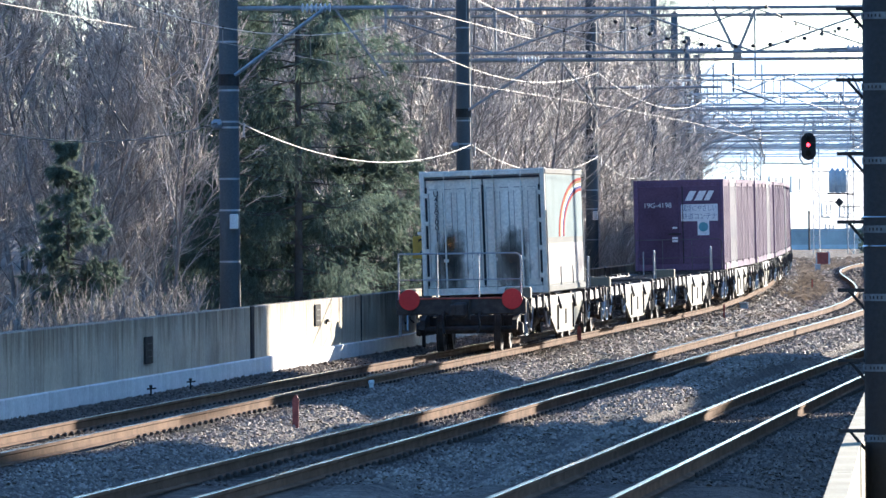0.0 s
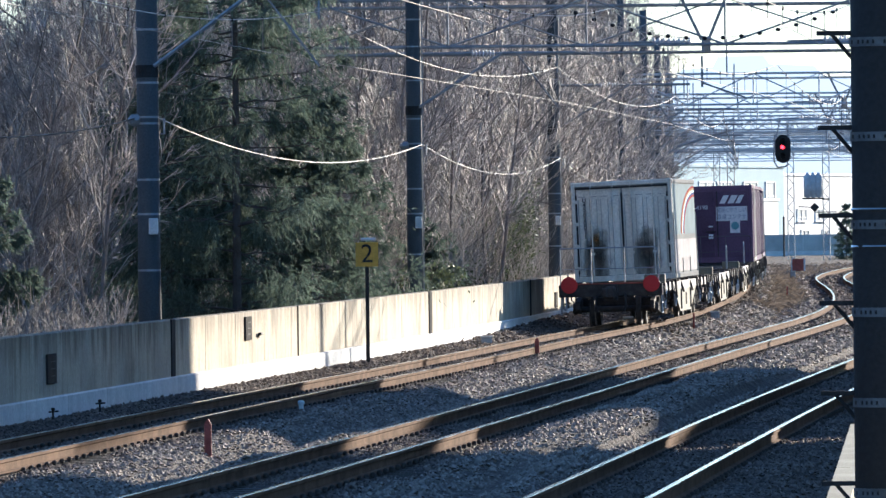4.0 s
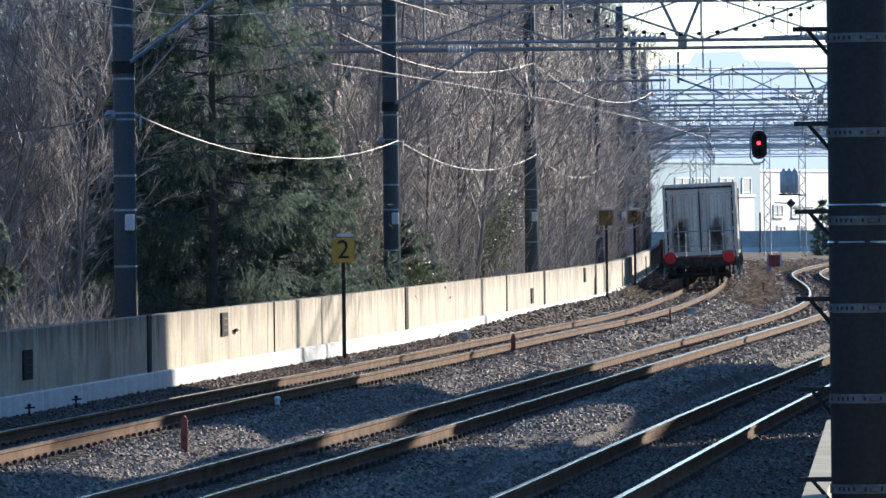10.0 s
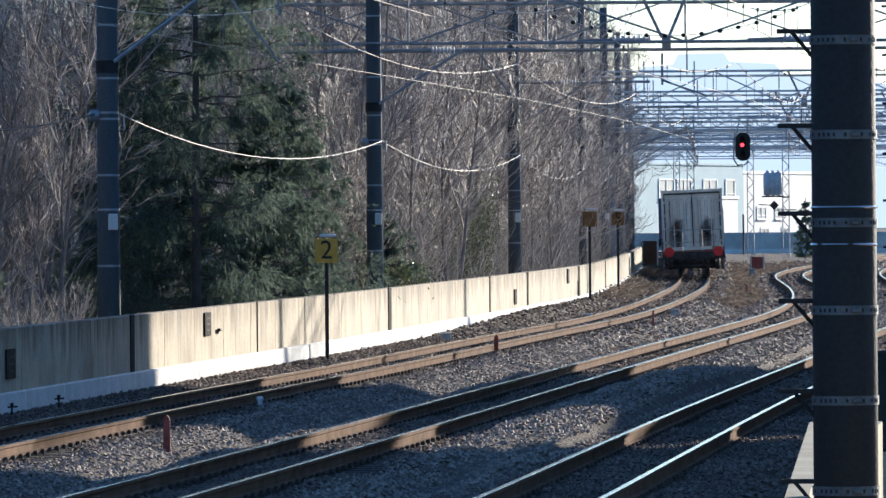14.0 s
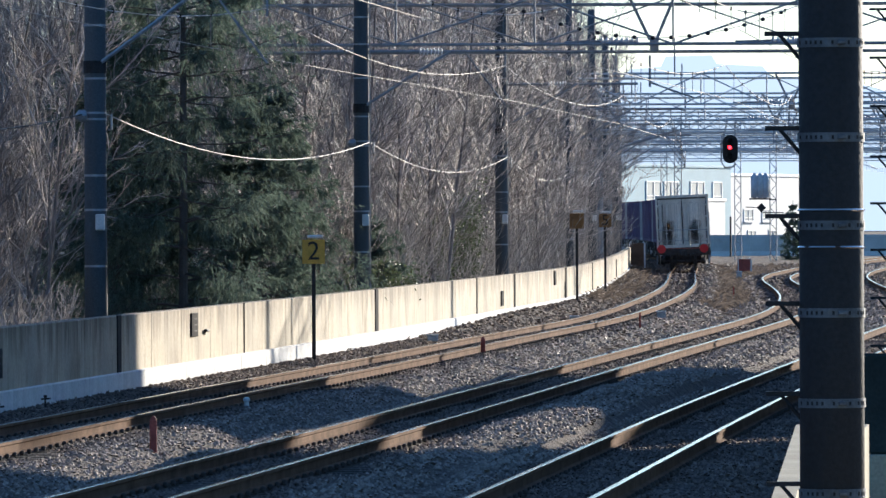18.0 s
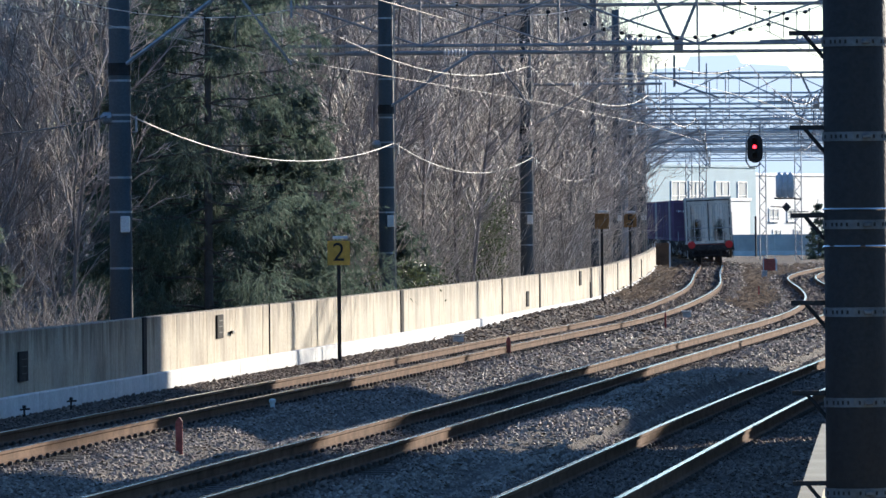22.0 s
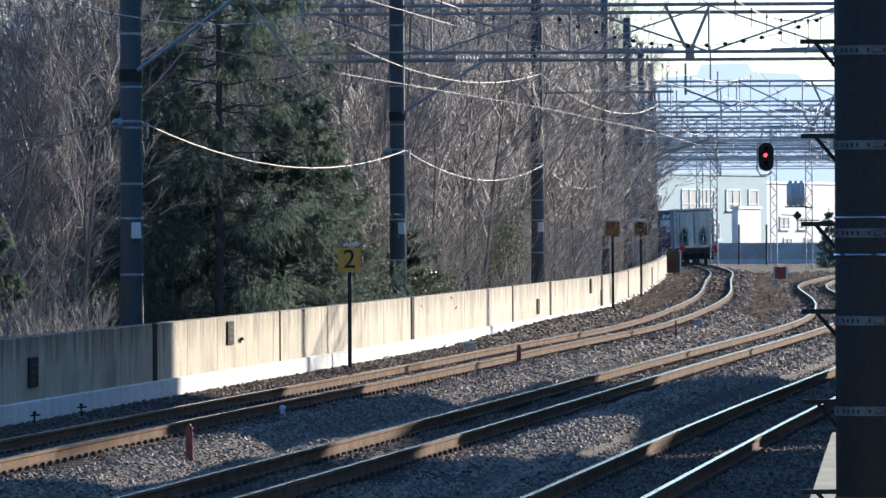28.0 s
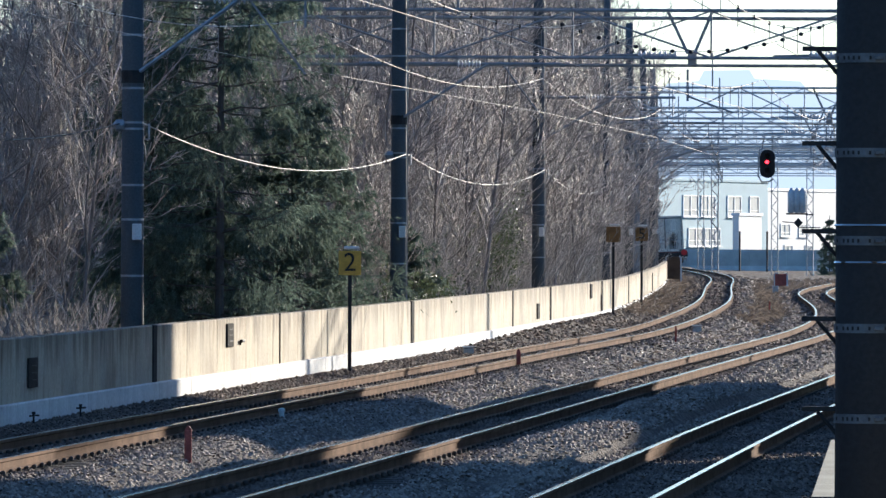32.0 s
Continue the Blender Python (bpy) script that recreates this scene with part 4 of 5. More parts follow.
# droppers and V hangers with insulators under the gantries
for g, xa, xb, y in GANTRIES:
    for line in (track_b, track_c):
        xc = float(line(y)) - xa if y > 200 else (5.5 if line is track_b else 9.3) - xa
        part("v_hanger", Shape().tube([(xc - 0.55, 0, 7.4), (xc - 0.1, 0, 6.45)], 0.04, 6).tube([(xc + 0.45, 0, 7.4), (xc + 0.05, 0, 6.45)], 0.04, 6).box((xc, 0, 6.35), (0.2, 0.14, 0.36), b=0.02), M_gantry, g)
        part("line_insulator", insulator((xc - 0.75, 0, 6.42), "x", 0.9, 0.1, 8), M_porc, g, "ribbed white insulator")
        parts("registration_arm", Shape().tube([(xc - 2.0, 0, 6.4), (xc - 1.2, 0, 6.42)], 0.03, 6).tube([(xc - 0.1, 0, 6.1), (xc - 0.1, 0, 5.4)], 0.03, 6).tube([(xc - 0.1, 0, 5.5), (xc + 0.9, 0, 5.15)], 0.02, 5), M_gantry, g)
    parts("stay_post", Shape().tube([(1.6, 0, 7.3), (1.6, 0, 8.6)], 0.03, 6).tube([(3.6, 0, 7.3), (3.6, 0, 8.6)], 0.03, 6), M_gantry, g)


def make_line(name, line, label):
    """Contact wire, sagging messenger wire and droppers over one track."""
    t = thing(name, Matrix.Identity(4), label, "overhead wire", "overhead wires")
    sup = [78.0] + [y for _, y in POLES] + [520.0]
    con = Shape().tube([(float(line(y)) + 0.15 * (-1) ** i, y, 5.1) for i, y in enumerate(sup)], 0.0055, 5)
    part("contact_wire", con, M_contact, t)
    mes, drop, clip = Shape(), Shape(), Shape()
    for a, b in zip(sup[:-1], sup[1:]):
        pts = catenary((float(line(a)), a, 5.88), (float(line(b)), b, 5.88), 0.55, 12)
        for q in pts[1:-1]:
            q.x = float(line(q.y))
        mes.tube(pts, 0.0075, 5)
        for q in pts[1:-1]:
            drop.tube([q, (q.x, q.y, 5.1)], 0.006, 4)
            clip.box((q.x, q.y, q.z), (0.03, 0.06, 0.05))
    parts("messenger_wire", mes, M_wire, t, "sunlit sagging messenger wire")
    tagged(part("dropper", drop, M_contact, t), kind="stuff")
    tagged(part("dropper_clip", clip, M_dark, t), kind="stuff")
    return t


for nm, line in (("overhead_line", track_a), ("overhead_line", track_b), ("overhead_line", track_c)):
    make_line(nm, line, "thin bare overhead contact wire hung from a sagging messenger wire")


def make_cable(pts_y, side, z, sag, r, label, material, name="feeder_cable"):
    t = thing(name, Matrix.Identity(4), label, "cable", "cables along the poles")
    s = Shape()
    for (xa, ya), (xb, yb) in zip(pts_y[:-1], pts_y[1:]):
        s.tube(catenary((xa + side, ya, z), (xb + side, yb, z), sag, 14), r, 6)
    parts("strand", s, material, t)
    return t


ALLP = [(-8.2, 78.0)] + POLES
make_cable(POLES, 0.18, 4.2, 0.55, 0.0095, "white sagging cable strung from pole to pole", M_cable)
# nearest span, with its shade put into a dark colour
make_cable(ALLP[:2], -0.2, 4.2, 0.5, 0.012, "thin cable from pole to pole, coloured dark for its shade", M_dark)
# a festoon of beads on a slack span wire
bead = thing("span_wire", Matrix.Identity(4), "slack cross wire strung with dark ball insulators", "cable")
bp_ = catenary((2.2, 168.6, 7.25), (8.7, 168.8, 7.2), 0.75, 16)
part("strand", Shape().tube(bp_, 0.008, 5), M_wire, bead)
for q in bp_[1:-1]:
    part("ball", Shape().lathe([(0.01, -0.045), (0.045, -0.03), (0.055, 0), (0.045, 0.03), (0.01, 0.045)], q, "z", 10), M_dark, bead, smooth=True)


def lattice_mast(x, y, h, w=0.42):
    m = thing("lattice_mast", pose(x, y, -0.4), "slim grey steel lattice mast", "mast", "lattice masts")
    leg = Shape()
    for sx in (-1, 1):
        for sy in (-1, 1):
            leg.tube([(sx * w / 2, sy * w / 2, 0), (sx * w / 2, sy * w / 2, h)], 0.028, 5)
    parts("leg", leg, M_band, m)
    br = Shape()
    n = int(h / 0.5)
    for i in range(n):
        z = h * i / n
        s = 1 if i % 2 else -1
        for sy in (-1, 1):
            br.tube([(-s * w / 2, sy * w / 2, z), (s * w / 2, sy * w / 2, z + h / n)], 0.018, 4)
    parts("brace", br, M_band, m)
    return m


for x, y, h in ((21.9, 505, 9), (24.0, 500, 9), (19.9, 560, 5), (16.7, 470, 9), (18.2, 540, 8), (26.0, 470, 10)):
    lattice_mast(x, y, h)
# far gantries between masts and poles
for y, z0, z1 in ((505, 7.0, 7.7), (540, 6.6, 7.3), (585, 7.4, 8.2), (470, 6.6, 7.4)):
    make_gantry(10.5, 34.0, y, z0, z1, 1.5, "distant truss gantry over the far tracks, steel paled for haze", 0.6, 0.035, M_haze_steel)

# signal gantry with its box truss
sg = make_gantry(POLES[4][0] + 0.5, 26.0, 310.0, 6.05, 6.6, 0.6, "grey box-truss signal gantry across the tracks", 0.6, 0.03, M_haze_steel)
tagged(sg, category="signal gantry")
part("knee_brace", Shape().tube([(0.1, 0, 4.7), (1.0, 0, 5.4), (3.2, 0, 6.05)], 0.06, 6), M_gantry, sg)
part("leg", Shape().tube([(0, 0, -0.4), (0, 0, 6.6)], 0.12, 10), M_gantry, sg)
sig = thing("railway_signal", pose(13.12, 309.5, 5.25), "black railway signal head showing a red light", "signal")
prof = [(0.31 * math.cos(a), 0.27 + 0.31 * math.sin(a)) for a in np.linspace(0, math.pi, 12)] + [(0.31 * math.cos(a), -0.27 + 0.31 * math.sin(a)) for a in np.linspace(math.pi, 2 * math.pi, 12)]
part("backboard", Shape().prism(prof, 0.06, Matrix.Identity(4)), M_black, sig)
part("case", Shape().box((0, 0.14, 0), (0.34, 0.22, 0.95), b=0.03), M_black, sig)
for z, on in ((0.32, False), (0.07, True), (-0.28, False)):
    hood = part("hood", Shape().lathe([(0.12, -0.3), (0.125, -0.03), (0.11, -0.03)], (-0.02, 0, z), "y", 14, False), M_black, sig)
    if on:
        lamp = bpy.data.materials.new("red_signal_light")
        lamp.use_nodes = True
        lb = lamp.node_tree.nodes["Principled BSDF"]
        lb.inputs["Base Color"].default_value = (0.6, 0.02, 0.02, 1)
        lb.inputs["Emission Color"].default_value = (1.0, 0.02, 0.03, 1)
        lb.inputs["Emission Strength"].default_value = 3.5
        part("lens", Shape().lathe([(0.065, -0.05), (0.075, -0.03)], (-0.02, 0, z), "y", 14), lamp, hood, "glowing red lens")
    else:
        part("lens", Shape().lathe([(0.09, -0.05), (0.1, -0.03)], (-0.02, 0, z), "y", 14), M_dark, hood)
part("cage", Shape().tube([(-0.32, 0.3, 0.6), (-0.36, 0.3, -0.5), (-0.2, 0.3, -0.75), (0.1, 0.3, -0.72), (0.25, 0.3, -0.6)], 0.035, 6).tube([(-0.25, 0.3, 0.5), (-0.1, 0.3, 1.15)], 0.04, 6).tube([(0.2, 0.3, 0.5), (0.25, 0.3, 1.15)], 0.04, 6), M_band, sig)


# ---- trees ----
def unit(a):
    return a / np.maximum(np.linalg.norm(a, axis=-1, keepdims=True), 1e-9)


def soup(name, v, f, material):
    """A mesh from arrays of vertices and of faces that all have the same number of corners."""
    me = bpy.data.meshes.new(name)
    me.vertices.add(len(v))
    me.vertices.foreach_set("co", v.astype(np.float32).reshape(-1))
    k = f.shape[1]
    me.loops.add(f.size)
    me.loops.foreach_set("vertex_index", f.astype(np.int32).reshape(-1))
    me.polygons.add(len(f))
    me.polygons.foreach_set("loop_start", np.arange(0, f.size, k, dtype=np.int32))
    me.update(calc_edges=True)
    me.materials.append(material)
    return me


def rods(lines, radii, sides=3):
    """Tapering bars along many polylines at once: (n, k, 3) points and (k,) or (n, k) radii."""
    n, k, _ = lines.shape
    d = unit(lines[:, -1] - lines[:, 0])
    a = unit(np.cross(d, np.array([0.31, 0.17, 0.1]) + np.zeros_like(d)))
    b = np.cross(d, a)
    t = 2 * np.pi * np.arange(sides) / sides
    ring = np.cos(t)[None, :, None] * a[:, None] + np.sin(t)[None, :, None] * b[:, None]
    r = np.broadcast_to(radii, (n, k))
    v = (lines[:, :, None, :] + r[:, :, None, None] * ring[:, None]).reshape(-1, 3)
    o = np.arange(n)[:, None, None] * k * sides + np.arange(k - 1)[None, :, None] * sides
    q, w = np.arange(sides)[None, None], (np.arange(sides)[None, None] + 1) % sides
    f = np.stack([o + q, o + w, o + sides + w, o + sides + q], -1).reshape(-1, 4)
    return v, f


def gather(name, pieces, material):
    """Several lots of rods as one mesh."""
    vs, fs, o = [], [], 0
    for v, f in pieces:
        vs.append(v)
        fs.append(f + o)
        o += len(v)
    return soup(name, np.concatenate(vs), np.concatenate(fs), material)


def sprout(rs, lines, count, lo, hi, length, spread, rise, knots, wiggle):
    """Side shoots from many parent lines: each leaves at an angle, bends upwards and wavers."""
    n, k, _ = lines.shape
    f = rs.uniform(lo, hi, (n, count))
    q = f * (k - 1)
    i = np.minimum(q.astype(int), k - 2)
    row = np.arange(n)[:, None]
    p0, p1 = lines[row, i], lines[row, i + 1]
    at = (p0 + (p1 - p0) * (q - i)[..., None]).reshape(-1, 3)
    d = unit(p1 - p0).reshape(-1, 3)
    side = unit(np.cross(d, rs.normal(size=d.shape)))
    ang = rs.normal(spread, 9.0, len(d))[:, None] * np.pi / 180
    d = unit(d * np.cos(ang) + side * np.sin(ang))
    whole = np.linalg.norm(lines[:, -1] - lines[:, 0], axis=1)
    size = (whole[:, None] * length * (1.15 - 0.65 * f) * rs.uniform(0.6, 1.3, f.shape)).reshape(-1, 1)
    pts = [at]
    for step in range(knots - 1):
        d = unit(d + rs.normal(size=d.shape) * wiggle + np.array([0, 0, rise]))
        pts.append(pts[-1] + d * size / (knots - 1))
    return np.stack(pts, 1)


def bare_tree(seed, height, stems, lean=0.05):
    """A leafless tree: slender stems that fork into rising limbs, branches and fine twigs."""
    rs = np.random.RandomState(seed)
    t = thing("bare_tree", Matrix.Identity(4), "leafless grey-brown deciduous tree with rising limbs and fine twigs", "tree", "bare trees")
    limbs = []
    for s in range(stems):
        a = rs.uniform(0, 6.28)
        h = height * rs.uniform(0.7, 1.05)
        d = unit(np.array([np.cos(a) * lean * 1.6, np.sin(a) * lean * 1.6, 1.0]))
        p = [np.array([np.cos(a) * 0.15, np.sin(a) * 0.15, -0.3])]
        for i in range(9):
            d = unit(d + rs.normal(size=3) * 0.075 + np.array([0, 0, 0.05]))
            p.append(p[-1] + d * h / 9)
        stem = np.array(p)[None]
        r0 = h * 0.0048
        v, f = rods(stem, np.linspace(r0, 0.012, 10), 8)
        trunk = new("trunk", soup("trunk", v, f, M_trunk))
        trunk.parent = t
        limbs.append(sprout(rs, stem, 17, 0.1, 0.97, 0.34, 40, 0.16, 5, 0.13))
    limbs = np.concatenate(limbs)
    boughs = sprout(rs, limbs, 7, 0.15, 0.98, 0.5, 36, 0.16, 4, 0.16)
    twigs = sprout(rs, boughs, 4, 0.12, 1.0, 0.55, 34, 0.2, 3, 0.26)
    tips = sprout(rs, twigs, 3, 0.15, 1.0, 0.6, 30, 0.2, 2, 0.2)
    me = gather("crown", [rods(limbs, np.linspace(0.022, 0.009, 5), 5), rods(boughs, np.linspace(0.01, 0.0055, 4)), rods(twigs, np.linspace(0.0088, 0.0055, 3)), rods(tips, np.array([0.0066, 0.0036]))], M_bark)
    crown = new("crown", me)
    crown.parent = t
    crown["label"] = "mesh of thin bare twigs"
    return t


def conifer(seed, height, spread, lowest=0.9, fan=22, spray=7):
    """An evergreen: open tiers of long boughs that rise to their tips, hung with drooping needle sprays."""
    rs = np.random.RandomState(seed)
    t = thing("conifer", Matrix.Identity(4), "dark green conifer with drooping needle sprays", "tree", "conifers")
    part("trunk", Shape().tube([(0, 0, -0.3), (0.03, 0.02, height * 0.5), (0, 0, height)], 0.03 + 0.006 * height, 9, 0.02), M_bark_dark, t)
    rows = []
    z = lowest
    while z < height - 0.25:
        k = 1 - z / height
        a0 = rs.uniform(0, 6.28)
        count = rs.randint(4, 6)
        for b in range(count):
            rows.append((z + rs.uniform(-0.12, 0.12), a0 + b * 6.283 / count + rs.uniform(-0.4, 0.4), spread * min(1.0, 0.14 + 1.25 * k) * rs.uniform(0.55, 1.15), rs.uniform(-0.12, 0.3)))
        z += rs.uniform(0.34, 0.66) * min(1.0, (height / 9) ** 1.2)
    rows = np.array(rows)
    d = np.stack([np.cos(rows[:, 1]), np.sin(rows[:, 1]), np.zeros(len(rows))], -1)
    s = np.linspace(0, 1, 7)
    run = rows[:, 2][:, None] * s[None]
    lift = rows[:, 3][:, None] * run - 0.5 * rows[:, 2][:, None] * s[None] ** 1.6 * 0.55 + 0.38 * rows[:, 2][:, None] * s[None] ** 3 * 0.7
    limbs = d[:, None] * run[..., None]
    limbs[..., 2] = rows[:, 0][:, None] + lift
    limbs[:, 1:-1] += rs.normal(size=limbs[:, 1:-1].shape) * 0.03
    v, f = rods(limbs, np.linspace(0.024, 0.005, 7), 4)
    boughs = new("bough", soup("bough", v, f, M_bark_dark))
    boughs.parent = t
    tagged(boughs, kind="stuff")
    fans = sprout(rs, limbs, fan, 0.22, 1.0, 0.2, 52, -0.12, 3, 0.1)
    fans = np.concatenate([fans, limbs[:, [4, 5, 6]]])
    sprays = sprout(rs, fans, spray, 0.05, 1.0, 1.15, 38, -0.6, 3, 0.12)
    sprays = np.concatenate([sprays, fans])
    n = len(sprays)
    # each spray carries a comb of narrow needle tufts along its length
    m = 8
    u = rs.uniform(0.0, 1.0, (n, m, 1))
    axis = unit(sprays[:, 2] - sprays[:, 0])[:, None]
    base = sprays[:, None, 0] + (sprays[:, None, 2] - sprays[:, None, 0]) * u
    out = unit(np.cross(axis + np.zeros((n, m, 3)), rs.normal(size=(n, m, 3))))
    tip = unit(axis * 1.2 + out * rs.uniform(0.2, 0.9, (n, m, 1)) + np.array([0, 0, -0.35]))
    wide = unit(np.cross(tip, rs.normal(size=(n, m, 3)))) * rs.uniform(0.006, 0.012, (n, m, 1))
    tip = base + tip * rs.uniform(0.07, 0.17, (n, m, 1))
    v = np.stack([base + wide, base - wide, tip], 2).reshape(-1, 3)
    crown = new("crown", soup("crown", v, np.arange(len(v)).reshape(-1, 3), M_needle))
    crown.parent = t
    crown["label"] = "drooping sprays of green needles"
    return t


def leaf_shrub(seed, w, h, n):
    """A broad-leaved evergreen shrub."""
    rnd = random.Random(seed)
    t = thing("evergreen_shrub", Matrix.Identity(4), "glossy broad-leaved evergreen shrub behind the wall", "shrub", "shrubs")
    stem, v, f = Shape(), [], []
    for k in range(9):
        a = rnd.uniform(0, 6.28)
        tip = Vector((math.cos(a) * w * rnd.uniform(0.2, 0.5), math.sin(a) * w * rnd.uniform(0.2, 0.5), h * rnd.uniform(0.6, 1.0)))
        stem.tube([(0, 0, -0.2), tip * 0.5 + Vector((0, 0, 0.2)), tip], 0.03, 5, 0.006, caps=False)
        for j in range(n // 9):
            c = tip * rnd.uniform(0.35, 1.05) + Vector((rnd.gauss(0, 0.2), rnd.gauss(0, 0.2), rnd.gauss(0, 0.22)))
            u = Vector((rnd.gauss(0, 1), rnd.gauss(0, 1), rnd.gauss(-0.2, 0.6))).normalized()
            x = u.cross(Vector((rnd.gauss(0, 1), rnd.gauss(0, 1), rnd.gauss(0, 1)))).normalized()
            ln, wd = rnd.uniform(0.06, 0.12), rnd.uniform(0.018, 0.035)
            o = len(v)
            nrm = u.cross(x) * wd * 0.5
            v += [tuple(c), tuple(c + u * ln * 0.5 + x * wd + nrm), tuple(c + u * ln), tuple(c + u * ln * 0.5 - x * wd + nrm)]
            f += [(o, o + 1, o + 2), (o, o + 2, o + 3)]
    part("stem", stem, M_bark, t)
    s = Shape()
    s.v, s.f = v, f
    part("foliage", s, M_leaf, t)
    return t


def ground_at(x, y):
    return float(ground_z(x, y))


rnd_t = random.Random(5)
kinds = [bare_tree(11, 9.5, 2), bare_tree(12, 11.0, 1), bare_tree(13, 8.0, 3), bare_tree(14, 12.0, 2), bare_tree(15, 7.0, 3), bare_tree(16, 15.0, 2), bare_tree(18, 17.0, 2)]
spots = []
y = 100.0
while y < 440:
    wx = float(wall_x(min(y, 385)))
    for row in range(4):
        back = (2.2, 4.5, 7.5, 12.0)[row] + rnd_t.uniform(-0.8, 0.8)
        yy = y + rnd_t.uniform(-2.5, 2.5)
        if rnd_t.random() < (0.85 if y < 230 else 0.75 if y < 270 else 0.5) and not (row == 0 and y < 150):
            spots.append((wx - back, yy, row))
    y += 4.2 if y < 230 else 6.0
def before_firs(x, y):
    """In the gap where the conifers stand out in front of the wood."""
    return (-0.05 < x / y < -0.0085 and y < 170) or (-0.085 < x / y < -0.05 and y < 147)


spots = [p for p in spots if not before_firs(p[0], p[1])]
free = list(kinds)
wide = bare_tree(41, 11.0, 2, 0.2)
for i, (x, yy) in enumerate(((-7.5, 152.0), (-8.2, 157.0), (-8.9, 160.0), (-9.4, 154.0), (-11.4, 166.0), (-12.6, 172.0))):
    m = pose(x, yy, ground_at(x, yy), 0, 0, 75 * i)
    if i:
        copy_thing(wide, m)
    else:
        wide.matrix_basis = m
for x, yy, row in spots:
    k = rnd_t.randrange(5) if yy < 190 else rnd_t.choice((1, 3, 5, 6))
    m = pose(x, yy, ground_at(x, yy), 0, 0, rnd_t.uniform(0, 360))
    if kinds[k] in free:
        free.remove(kinds[k])
        kinds[k].matrix_basis = m
    else:
        copy_thing(kinds[k], m)

fir_a, fir_b, fir_c, fir_d = conifer(21, 13.0, 3.7, 0.9), conifer(22, 11.0, 2.1, 1.6), conifer(23, 4.6, 1.05, 0.3, 12, 5), conifer(24, 6.0, 2.3, 0.3)
fir_e = conifer(25, 3.2, 1.6, 1.1, 12, 4)
FIRS = [(fir_a, -4.79, 163.0, 20), (fir_b, -6.31, 165.0, 80), (fir_d, -3.3, 166.0, 40), (fir_c, -9.16, 146.0, 10), (fir_b, -12.4, 185.0, 100), (fir_b, -14.2, 196.0, 220), (fir_d, -6.0, 172.0, 250), (fir_e, -1.1, 174.0, 60)]
done = set()
for base, x, yy, a in FIRS:
    m = pose(x, yy, ground_at(x, yy), 0, 0, a)
    if base in done:
        copy_thing(base, m)
    else:
        base.matrix_basis = m
        done.add(base)

shrub = leaf_shrub(31, 2.0, 1.6, 2600)
tall_shrub = leaf_shrub(32, 1.8, 3.6, 3600)
for i, (base, x, yy) in enumerate(((shrub, -0.9, 176.0), (shrub, -0.5, 182.0), (tall_shrub, 1.2, 207.0), (shrub, -1.0, 171.5), (tall_shrub, 5.2, 285.0), (tall_shrub, 0.6, 203.0))):
    m = pose(x, yy, ground_at(x, yy), 0, 0, 70 * i)
    if base in done:
        copy_thing(base, m)
    else:
        base.matrix_basis = m
        done.add(base)
copy_thing(fir_c, pose(26.3, 520, -1.0, 0, 0, 40))

# wooded hill behind
M_hill = mat("bare_wooded_slope", (0.19, 0.168, 0.152), 0.95, var=0.4, scale=0.25, fine=3, bump=0.6)
hill = Shape()
rh = random.Random(9)
n, mrows = 60, 12
for i in range(n + 1):
    for j in range(mrows + 1):
        yy = 90 + i * 9.0
        back = max(6.0, 17 - (yy - 150) * 0.05) + j * 6.0
        z = 1.0 + 5.5 * (1 - math.exp(-j / 2.5)) + rh.uniform(-0.6, 0.6) * (j > 0)
        fade = max(0.0, min(1.0, (500 - yy) / 80))
        hill.v.append((float(wall_x(min(yy, 385))) - back, yy, z * fade - 0.6 * (1 - fade)))
for i in range(n):
    for j in range(mrows):
        a = i * (mrows + 1) + j
        hill.f.append((a, a + 1, a + mrows + 2, a + mrows + 1))
tagged(part("wooded_hill", hill, M_hill), "brown wooded hillside behind the bare trees", "hill", kind="structure")
# brushwood that fills the wood between the stems: arching shoots with side twigs
M_brush = island(mat("brushwood_bark", (0.315, 0.28, 0.252), 0.6, var=0.3, scale=1.0, spec=0.35, bump=0.0), 0.55)
rb = np.random.RandomState(17)
by = 100 + 330 * rb.uniform(0, 1, 9000) ** 1.35
bback = np.where(rb.uniform(0, 1, 9000) < 0.55, rb.uniform(1.0, 5.0, 9000), rb.uniform(3.0, 14.0, 9000))
bx = wall_x(np.minimum(by, 385)) - bback
low = (bx / by > -0.085) & (bx / by < -0.043) & (by < 147)   # only low growth before the small firs
clear = (~((bx / by > -0.05) & (bx / by < -0.0085) & (by < 170)) & ~low) | (low & (rb.uniform(0, 1, 9000) < 0.7))
bx, by, bback = bx[clear], by[clear], np.where(low, 0.9, bback)[clear]
bp = np.stack([bx, by, ground_z(bx, by) + rb.uniform(0, 1, len(bx)) * np.minimum(7.0, 0.6 * bback)], -1)
bd = unit(np.stack([rb.normal(0.1, 0.32, len(bx)), rb.normal(0, 0.32, len(bx)), np.ones(len(bx))], -1))
bl = rb.uniform(1.0, 3.2, (len(bx), 1)) * np.where(low[clear], 0.4, 1.0)[:, None]
shoot = [bp]
for k in range(4):
    bd = unit(bd + rb.normal(size=bd.shape) * 0.14)
    shoot.append(shoot[-1] + bd * bl / 4)
shoot = np.stack(shoot, 1)
side = sprout(rb, shoot, 6, 0.1, 1.0, 0.32, 34, 0.12, 3, 0.16)
brush = new("brushwood", gather("brushwood", [rods(shoot, np.linspace(0.012, 0.005, 5)), rods(side, np.linspace(0.0065, 0.0035, 3))], M_brush))
